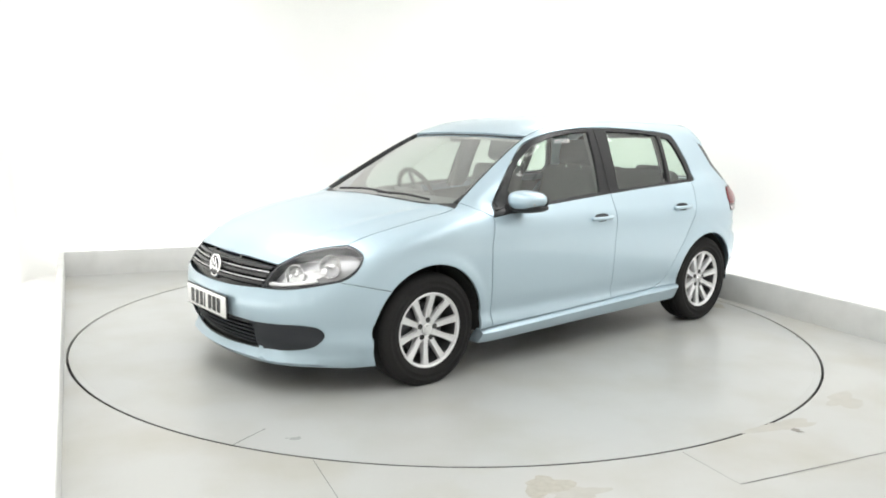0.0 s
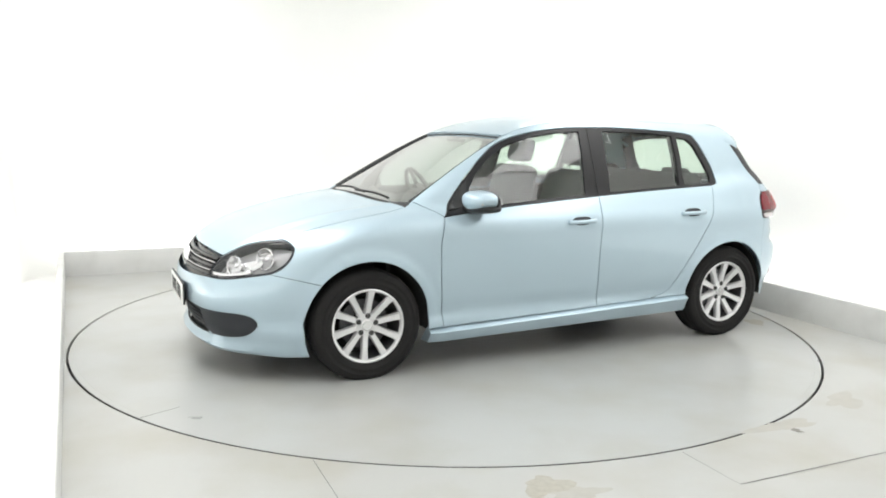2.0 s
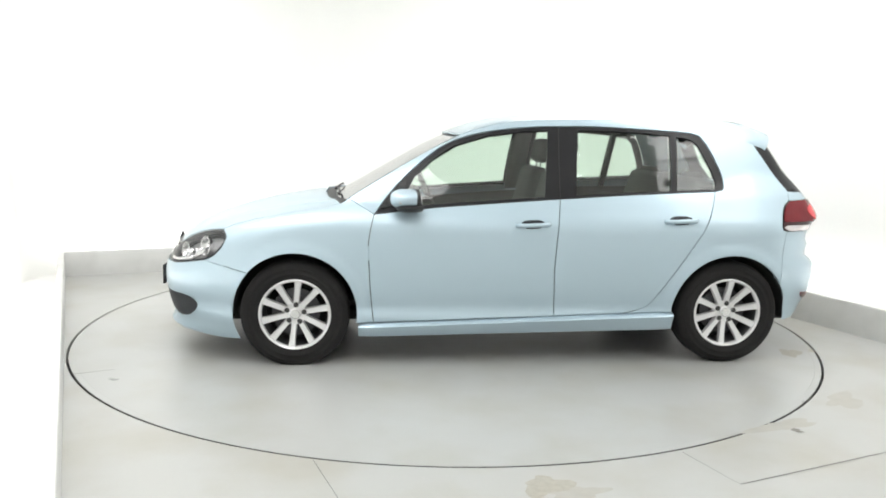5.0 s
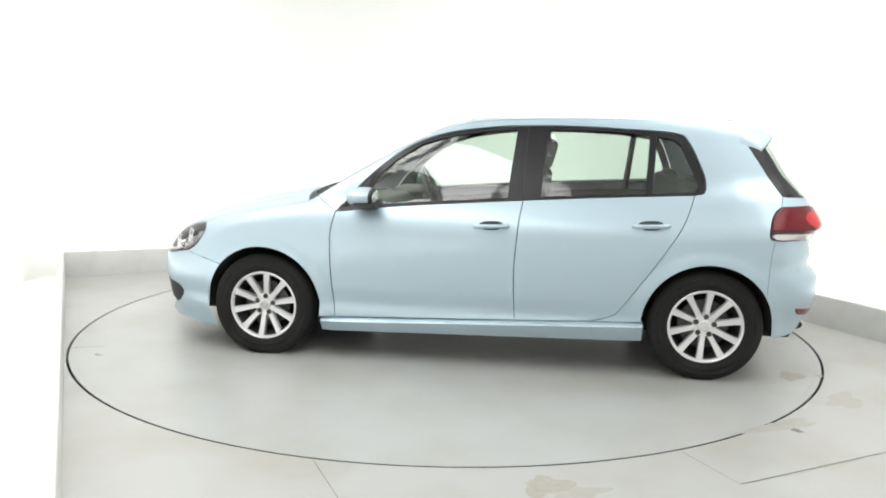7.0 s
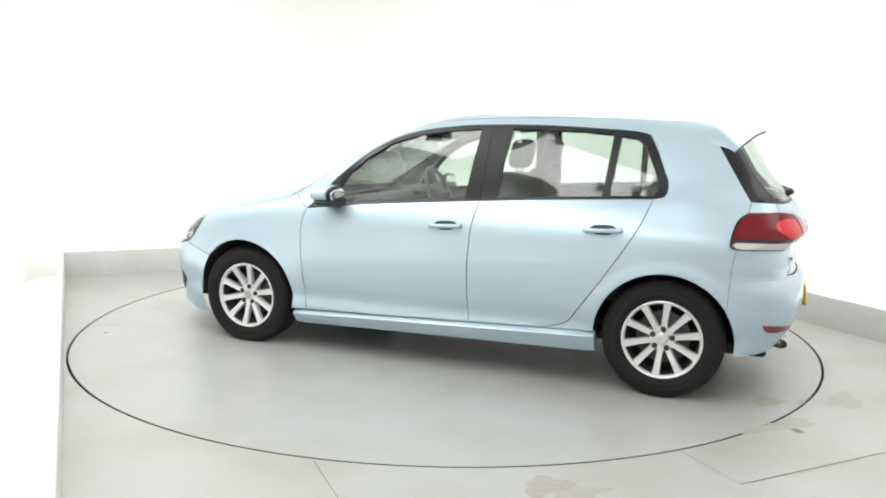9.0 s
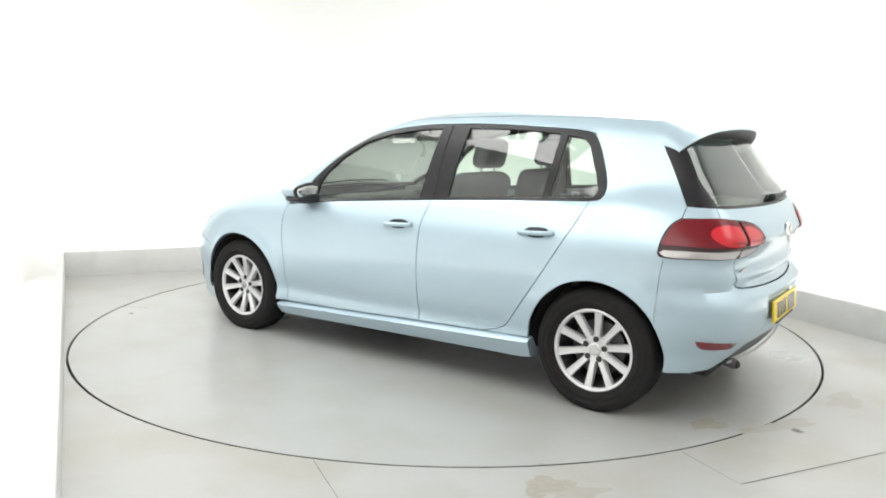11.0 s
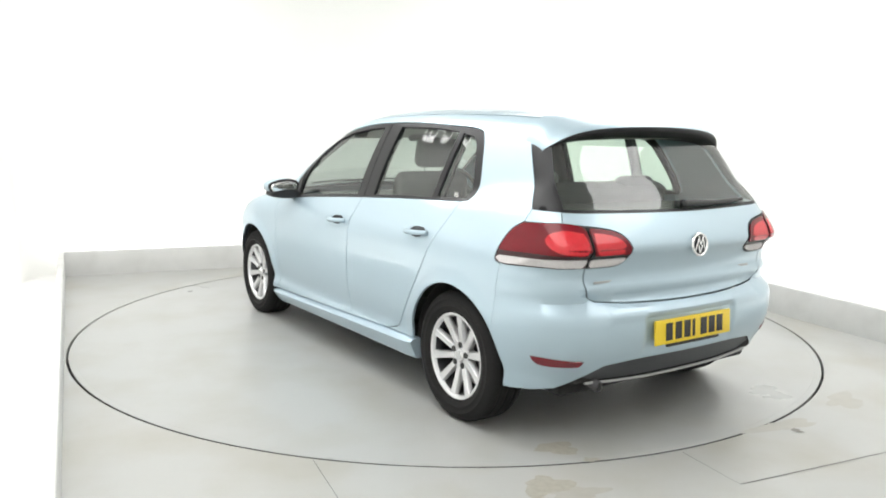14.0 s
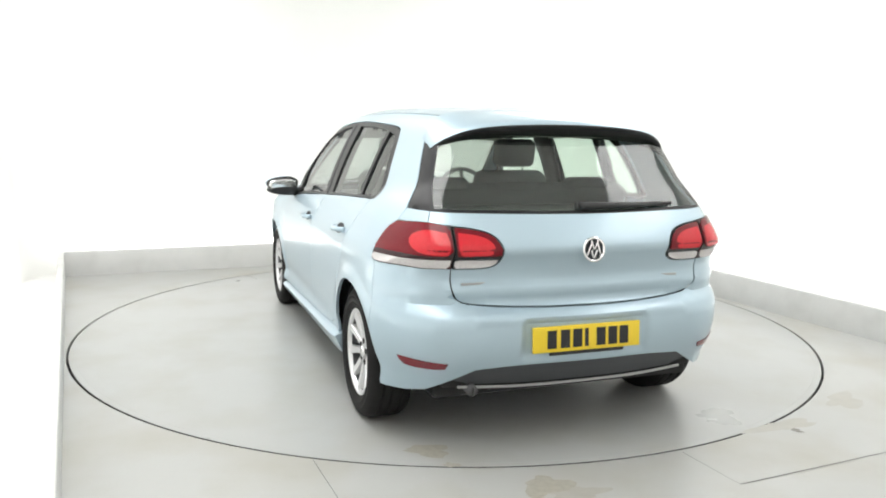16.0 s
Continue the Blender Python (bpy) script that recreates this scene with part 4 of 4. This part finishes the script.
def tail_lamp():
    outer = join(tl_top_out, tl_out, tl_low_out, tl_split)
    lamps = both("tail_lamp", cut(outer, TAIL_D, gap=0.003, lift=0.002, lip=0.03, step=0.02), LAMP_EDGE, car, "red and white rear lamp")
    inners = both("tail_lamp", cut(join(tl_in, tl_split), TAIL_D, gap=0.003, lift=0.002, lip=0.03, step=0.02), TRIM, tailgate, "inner rear lamp on the tailgate")
    ZS = 0.853

    def level(outline, z, above):
        """The part of an outline above or below a height."""
        out, k = [], 1 if above else -1
        for a, b in zip(outline, np.roll(outline, -1, 0)):
            da, db = (a[2] - z) * k, (b[2] - z) * k
            if da >= 0:
                out.append(a)
            if da * db < 0:
                out.append(a + (b - a) * da / (da - db))
        line = np.array(out)
        far = np.linalg.norm(np.roll(line, -1, 0) - line, axis=1)
        q = int(far.argmax())
        a, b = line[q], line[(q + 1) % len(line)]
        fill = across(a, b)[1:-1]
        return np.concatenate([line[: q + 1], fill, line[q + 1:]])

    inner = join(tl_in, tl_split)
    for o, par in ((outer, lamps), (inner, inners)):
        both("lens", cut(level(o, ZS, True), TAIL_D, gap=0.007, lift=0.007, lip=0.006, step=0.02), DARK_RED, par, "dark red lens")
        both("lens", cut(level(o, ZS - 0.006, False), TAIL_D, gap=0.007, lift=0.007, lip=0.006, step=0.015), WHITE_LENS, par, "clear white lens")
    glow_out = on_rear([(0.63, 0.945), (0.70, 0.955), (0.745, 0.935), (0.76, 0.90), (0.74, 0.872), (0.68, 0.866), (0.63, 0.868), (0.622, 0.905), (0.63, 0.945)])[:-1]
    glow_in = on_rear([(0.585, 0.946), (0.52, 0.938), (0.468, 0.922), (0.440, 0.892), (0.45, 0.868), (0.52, 0.864), (0.58, 0.867), (0.59, 0.90), (0.585, 0.940)])[:-1]
    both("brake_light", cut(glow_out, TAIL_D, gap=0, lift=0.0085, lip=0.003, step=0.02), RED, lamps, "bright red brake light")
    both("brake_light", cut(glow_in, TAIL_D, gap=0, lift=0.0085, lip=0.003, step=0.02), RED, inners, "bright red brake light")


tail_lamp()


# plates: characters become plain bars
def plate(x, z, mat, parent, lean, face, label, y0=0.0):
    holder = box_part("number_plate", (x, y0, z), (0.012, 0.52, 0.111), mat, parent, 0.004, label, Matrix.Rotation(radians(lean), 4, "Y"))
    box_part("plate_border", (x - face * 0.005, 0, z), (0.010, 0.532, 0.122), BLACK, holder, 0.003, "", Matrix.Rotation(radians(lean), 4, "Y")) if face > 0 else None
    for i, y in enumerate((-0.172, -0.109, -0.050, -0.006, 0.064, 0.122, 0.178)):
        box_part("plate_bar", (x + face * 0.0065, y0 + y * (1 if face > 0 else -1), z), (0.002, 0.044 if i != 3 else 0.018, 0.078), TRIM, holder, 0.0, "", Matrix.Rotation(radians(lean), 4, "Y"))
    return holder


plate(float(cast([(2.7, 0, 0.42)], (-1, 0, 0))[0, 0]) + 0.012, 0.425, WHITE_PLATE, front_bumper, 0, 1, "white front number plate")
plate(-1.986, 0.500, YELLOW, rear_bumper, 4, -1, "yellow rear number plate", 0.018)
box_part("plate_strip", (-1.988, 0.018, 0.437), (0.012, 0.36, 0.014), BLACK, rear_bumper, 0.003, "black strip below the number plate")


# round badges as plain rings with a zigzag of bars
def badge(x, z, r, face, parent):
    v, f = lathe([(r * 0.8, 0.0), (r * 0.82, 0.006), (r * 0.92, 0.008), (r, 0.005), (r, -0.004)], (0, 0, 0), 40, "z")
    turn = Vector((face, 0, 0.12)).to_track_quat("Z", "Y").to_matrix().to_4x4()
    m = Matrix.Translation((x, 0, z)) @ turn
    ob = mesh_object("badge", [tuple(m @ Vector(q)) for q in v], f, CHROME, parent, "round chrome badge ring")
    v, f = lathe([(r * 0.82, 0.001), (0.0, 0.001)], (0, 0, 0), 32, "z")
    mesh_object("badge_ground", [tuple(m @ Vector(q)) for q in v], f, GREY_PLASTIC, ob)
    for y, dz, tall, lean in ((-0.16, 0.36, 0.78, 20), (0.16, 0.36, 0.78, -20), (-0.46, -0.05, 1.25, -20), (0.46, -0.05, 1.25, 20), (-0.14, -0.36, 0.7, 20), (0.14, -0.36, 0.7, -20)):
        box_part("badge_bar", (x + face * 0.004, y * r, z + dz * r), (0.006, r * 0.14, r * tall), CHROME, ob, 0.001, "", Matrix.Rotation(radians(lean), 4, "X"))


badge(float(cast([(2.7, 0, 0.610)], (-1, 0, 0))[0, 0]) + 0.004, 0.610, 0.063, 1, grille)
badge(float(cast([(-2.6, 0, 0.875)], (1, 0, 0))[0, 0]) - 0.003, 0.875, 0.054, -1, tailgate)
for y in (0.49, -0.44):
    x = float(cast([(-2.6, y, 0.735)], (1, 0, 0))[0, 0])
    box_part("script_badge", (x - 0.002, y, 0.735), (0.004, 0.15 if y > 0 else 0.09, 0.010), LAMP_DARK, tailgate, 0.001, "small chrome lettering strip")

# door handles
for door_pair, x0 in ((front_doors, -0.080), (rear_doors, -0.962)):
    z = 0.842 if x0 > -0.5 else 0.872
    c = cast([(x0, 1.2, z)], (0, -1, 0))[0]
    n = 22
    grip = [(x0 + 0.095 - 0.19 * i / n, c[1] + 0.004 + 0.034 * math.sin(math.pi * min(1, max(0, i / n))) ** 0.45, z - 0.012 + 0.008 * i / n) for i in range(n + 1)]
    handles = both("door_handle", tube(grip, 0.0125, 10), PAINT, door_pair, "body-coloured bar handle")
    # no hollow in the door: a dark patch paints the finger recess's shade
    cup = on_side([(x0 + 0.07, z), (x0 + 0.04, z + 0.015), (x0 - 0.04, z + 0.017), (x0 - 0.07, z), (x0 - 0.04, z - 0.028), (x0 + 0.04, z - 0.030), (x0 + 0.07, z)])[:-1]
    both("handle_shade", cut(cup, SIDE_D, gap=0, lift=0.0012, lip=0, step=0.02), GREY_PLASTIC, handles, "shadowed finger recess")


# door mirrors
def mirror():
    def blob(cx, cy, cz, sx, sy, sz, cutoff):
        v, f = [], []
        n, k = 28, 16
        for j in range(k + 1):
            b = math.pi * j / k - math.pi / 2
            for i in range(n):
                a = 2 * math.pi * i / n
                c, s, u = math.cos(b) * math.cos(a), math.cos(b) * math.sin(a), math.sin(b)
                e = 0.74
                p = [math.copysign(abs(q) ** e, q) for q in (c, s, u)]
                x = max(p[0] * sx, -cutoff)
                v.append((cx + x - 0.25 * p[1] * sy * 0.3, cy + p[1] * sy * (1 + 0.1 * p[2]), cz + p[2] * sz * (1 - 0.25 * max(p[1], -0.2))))
        for j in range(k):
            f += [(j * n + i, j * n + (i + 1) % n, (j + 1) * n + (i + 1) % n, (j + 1) * n + i) for i in range(n)]
        return v, f

    shells = both("door_mirror", blob(0.648, 0.925, 0.978, 0.098, 0.106, 0.054, 0.045), PAINT, front_doors, "body-coloured door mirror")
    both("mirror_base", blob(0.632, 0.915, 0.936, 0.086, 0.110, 0.032, 0.06), BLACK, shells, "black lower mirror shell")
    both("mirror_arm", tube([(0.68, 0.78, 0.915), (0.66, 0.84, 0.925), (0.645, 0.90, 0.935)], [0.035, 0.028, 0.024], 12), BLACK, shells)
    both("mirror_rim", blob(0.600, 0.923, 0.976, 0.020, 0.108, 0.055, 0.02), BLACK, shells, "black rim round the mirror glass")
    both("mirror_glass", blob(0.582, 0.925, 0.973, 0.008, 0.092, 0.043, 0.02), CHROME, shells, "mirror glass")
    both("mirror_indicator", tube([(0.712, 0.885, 0.958), (0.712, 0.95, 0.960), (0.690, 1.02, 0.966)], 0.007, 8), WHITE_LENS, shells, "slim clear indicator strip")
    SAIL = on_side([(0.80, 0.915), (0.70, 1.035), (0.655, 1.075), (0.67, 0.935), (0.80, 0.915)], smooth=False)[:-1]
    both("mirror_sail", cut(SAIL, SIDE_D, gap=0, lift=0.004, lip=0.006, step=0.04), BLACK, shells)


mirror()


# wipers and exhaust
def wiper(y0, x0, y1, x1, name_parent):
    line = on_top([(x0, y0), ((x0 + x1) / 2 - 0.01, (y0 + y1) / 2), (x1, y1)])
    ob = mesh_object("wiper", *tube([tuple(q + np.array([0.004, 0, 0.004])) for q in line], 0.007, 8), BLACK, name_parent, "black wiper arm and blade")
    return ob


wiper(-0.42, 1.062, 0.20, 1.082, car)
wiper(0.06, 1.09, 0.52, 1.045, car)
line = on_rear([(0.02, 1.052), (-0.22, 1.050), (-0.47, 1.056)])
rw = mesh_object("wiper", *tube([tuple(q + np.array([-0.016, 0, 0])) for q in line], [0.019 - 0.011 * i / (len(line) - 1) for i in range(len(line))], 8), BLACK, tailgate, "black rear wiper")
mesh_object("wiper_pivot", *lathe([(0.03, -0.012), (0.028, 0.018), (0.0, 0.02)], (-1.845, 0.0, 1.043), 20, "z"), BLACK, rw)
for y in (0.50,):
    v, f = tube([(-1.62, y, 0.285), (-1.82, y, 0.280), (-1.88, y, 0.268)], 0.026, 16)
    ex = mesh_object("exhaust_pipe", v, f, DARK_METAL, car, "dull metal exhaust pipe")
    # the pipe is closed: a black disc paints the shade of its bore
    mesh_object("bore_shade", *lathe([(0.022, 0.0), (0.0, 0.0)], (-1.8815, y, 0.268), 16, "y"), PIT, ex)


# interior
def cushion(name, centre, size, mat, parent, label, turn=None, bevel=0.05):
    return box_part(name, centre, size, mat, parent, bevel, label, turn)


def seat(y):
    s = cushion("front_seat", (0.05, y, 0.52), (0.52, 0.50, 0.16), CLOTH, car, "dark grey cloth front seat")
    lean = Matrix.Rotation(radians(-14), 4, "Y")
    cushion("backrest", (-0.27, y, 0.83), (0.15, 0.48, 0.60), CLOTH, s, "", lean, 0.06)
    cushion("headrest", (-0.375, y, 1.235), (0.095, 0.27, 0.175), CLOTH, s, "", lean, 0.04)
    for dy in (-0.07, 0.07):
        mesh_object("headrest_post", *tube([(-0.345, y + dy, 1.08), (-0.365, y + dy, 1.18)], 0.007, 8), CHROME, s)


seat(0.37)
seat(-0.37)
bench = cushion("rear_bench", (-0.80, 0, 0.52), (0.50, 1.28, 0.17), CLOTH, car, "dark grey cloth rear bench")
lean = Matrix.Rotation(radians(-18), 4, "Y")
cushion("backrest", (-1.12, 0, 0.83), (0.14, 1.28, 0.56), CLOTH, bench, "", lean, 0.05)
for y in (0.40, 0.0, -0.40):
    cushion("headrest", (-1.20, y, 1.075 if y else 1.05), (0.08, 0.26, 0.12), CLOTH, bench, "", lean, 0.035)
cushion("parcel_shelf", (-1.45, 0, 0.985), (0.50, 1.16, 0.025), DASH, car, "black parcel shelf", None, 0.008)
dash = cushion("dashboard", (0.78, 0, 0.80), (0.42, 1.36, 0.24), DASH, car, "charcoal dashboard", Matrix.Rotation(radians(8), 4, "Y"), 0.06)
cushion("instrument_hood", (0.62, -0.37, 0.935), (0.20, 0.36, 0.06), DASH, dash, "", None, 0.03)
wheel_turn = Matrix.Translation((0.46, -0.37, 0.92)) @ Matrix.Rotation(radians(-66), 4, "Y")
ring = [tuple(wheel_turn @ Vector((0.185 * math.cos(a), 0.185 * math.sin(a), 0))) for a in np.linspace(0, 2 * math.pi, 41)]
sw = mesh_object("steering_wheel", *tube(ring, 0.016, 10), DASH, car, "black steering wheel on the far side")
sw["label"] = "black three-spoke steering wheel"
hub_v, hub_f = lathe([(0.075, -0.02), (0.07, 0.02), (0.0, 0.028)], (0, 0, 0), 24, "z")
mesh_object("steering_hub", [tuple(wheel_turn @ Vector(q)) for q in hub_v], hub_f, DASH, sw)
for a in (0, 180, 270):
    c, s = math.cos(radians(a + 90)), math.sin(radians(a + 90))
    mesh_object("steering_spoke", *tube([tuple(wheel_turn @ Vector((r * c, r * s, 0.0))) for r in (0.05, 0.18)], 0.014, 8), DASH, sw)
mesh_object("inside_mirror", *tube([(0.36, -0.10, 1.315), (0.365, 0.0, 1.32), (0.36, 0.10, 1.315)], 0.026, 10), DASH, car, "black inside mirror")

# lining: inner skin of doors, floor, pillars and roof
both("door_lining", cut(join(gap_front, sill_front, sill_rear, gap_rear, belt_rear, belt_front), SIDE_D, gap=0.012, lift=-0.075, lip=0), DASH, car, "charcoal door lining")
mesh_object("roof_lining", *cut(ROOF_OUT, TOP_D, gap=-0.03, lift=-0.035, lip=0, step=0.08), LIGHT_CLOTH, car, "light grey roof lining")
for x, w0, lab in ((-0.26, 0.13, "B"), (-0.965, 0.035, "C")):
    line = on_side([(x + 0.02, 0.93), (x, 1.2), (x - 0.015, 1.39)])
    v, f = [], []
    for p in line:
        for dx, dy in ((-w0 / 2, -0.016), (w0 / 2, -0.016), (w0 / 2, -0.06), (-w0 / 2, -0.06)):
            v.append((p[0] + dx, p[1] + dy, p[2]))
    for i in range(len(line) - 1):
        f += [(i * 4 + q, i * 4 + (q + 1) % 4, (i + 1) * 4 + (q + 1) % 4, (i + 1) * 4 + q) for q in range(4)]
    both("pillar_lining", (v, f), DASH if lab == "B" else TRIM, car)
cushion("cabin_floor", (-0.2, 0, 0.34), (2.6, 1.45, 0.03), UNDER, car, "dark cabin floor", None, 0.005)
box_part("bulkhead", (1.12, 0, 0.58), (0.03, 1.40, 0.62), UNDER, car)
cushion("boot_lining", (-1.45, 0, 0.70), (0.55, 1.15, 0.5), UNDER, car, "dark boot lining", None, 0.03)

# marks on the turntable and the floor
def patch(name, cx, cy, sx, sy, mat, parent, seed, z, turn=0.0, label=""):
    """A thin irregular blot."""
    rnd = random.Random(seed)
    n = 26
    v = [(cx, cy, z)]
    ph = [rnd.uniform(0, 6.28) for _ in range(4)]
    for i in range(n):
        a = 2 * math.pi * i / n
        r = 1 + 0.22 * math.sin(2 * a + ph[0]) + 0.18 * math.sin(3 * a + ph[1]) + 0.14 * math.sin(5 * a + ph[2]) + rnd.uniform(-0.1, 0.1)
        x, y = r * sx * math.cos(a), r * sy * math.sin(a)
        t = radians(turn)
        v.append((cx + x * math.cos(t) - y * math.sin(t), cy + x * math.sin(t) + y * math.cos(t), z))
    f = [(0, i + 1, (i + 1) % n + 1) for i in range(n)]
    return mesh_object(name, v, f, mat, parent, label, smooth=False)


tagged(patch("floor_stain", 0.41, -2.62, 0.085, 0.09, STAIN, None, 3, 0.0015, 30), "brown stain worn into the grey floor", "stain", kind="structure")
tagged(patch("floor_scuff", 1.66, -1.99, 0.026, 0.022, DIRT, None, 5, 0.0015), "small dark scuff on the grey floor", "stain", kind="structure")
for cx, cy, sx, sy, seed, turn in ((1.62, -1.93, 0.17, 0.06, 21, 20), (0.52, -2.68, 0.12, 0.05, 22, 10), (2.10, -1.55, 0.14, 0.08, 23, 40)):
    tagged(patch("floor_wear", cx, cy, sx, sy, WEAR, None, seed, 0.0008, turn), "faint brown worn patch on the grey floor", "stain", kind="structure")
patch("stain", 2.20, 0.70, 0.055, 0.11, STAIN, turntable, 8, 0.0015, 12, "faint brown stain")
patch("stain", 2.30, 0.84, 0.02, 0.035, STAIN, turntable, 9, 0.0015, 0, "faint brown stain")


def groove(name, a, b, width, parent=None, z=0.0012):
    """A thin dark joint line on the floor."""
    a, b = Vector(a), Vector(b)
    t = (b - a).normalized()
    n = Vector((-t.y, t.x)) * width / 2
    v = [(*(a + n), z), (*(b + n * 0.6), z), (*(b - n * 0.6), z), (*(a - n), z)]
    return mesh_object(name, v, [(0, 3, 2, 1)], JOINT, parent, smooth=False)


groove("plate_seam", (-0.905, -2.290), (-0.81, -2.10), 0.007, turntable)
for a, b in (((0.01, -2.50), (0.01, -2.83)), ((0.01, -2.83), (2.5, -2.83)), ((-1.49, -1.99), (-1.49, -2.9))):
    g = groove("floor_joint", a, b, 0.006 if b[0] > 2 else 0.0035)
    g.matrix_world = ROOM
    tagged(g, "thin dark joint between grey floor panels", "floor joint", kind="structure")


# ---- what moves ----
def motions():
    turns = [(0.0, 219.56), (1.0, 212.62), (2.0, 205.71), (3.0, 198.82), (4.0, 191.97), (5.3, 183.2), (6.5, 175.2), (7.0, 171.89), (8.0, 165.33), (9.0, 158.65), (10.2, 150.5),
             (11.5, 141.62), (12.5, 134.76), (13.5, 127.82), (14.5, 120.88), (15.5, 113.94), (16.0, 110.42)]
    OX, OY = -0.325, 0.191
    rows_car, rows_disc = [], []
    for t, a in turns:
        c, s = math.cos(radians(a)), math.sin(radians(a))
        rows_car.append((t, pose(c * OX - s * OY, s * OX + c * OY, 0.0, 0, 0, a)))
        rows_disc.append((t, pose(0, 0, 0, 0, 0, a - 219.56)))
    walk(car, rows_car)
    walk(turntable, rows_disc)


motions()
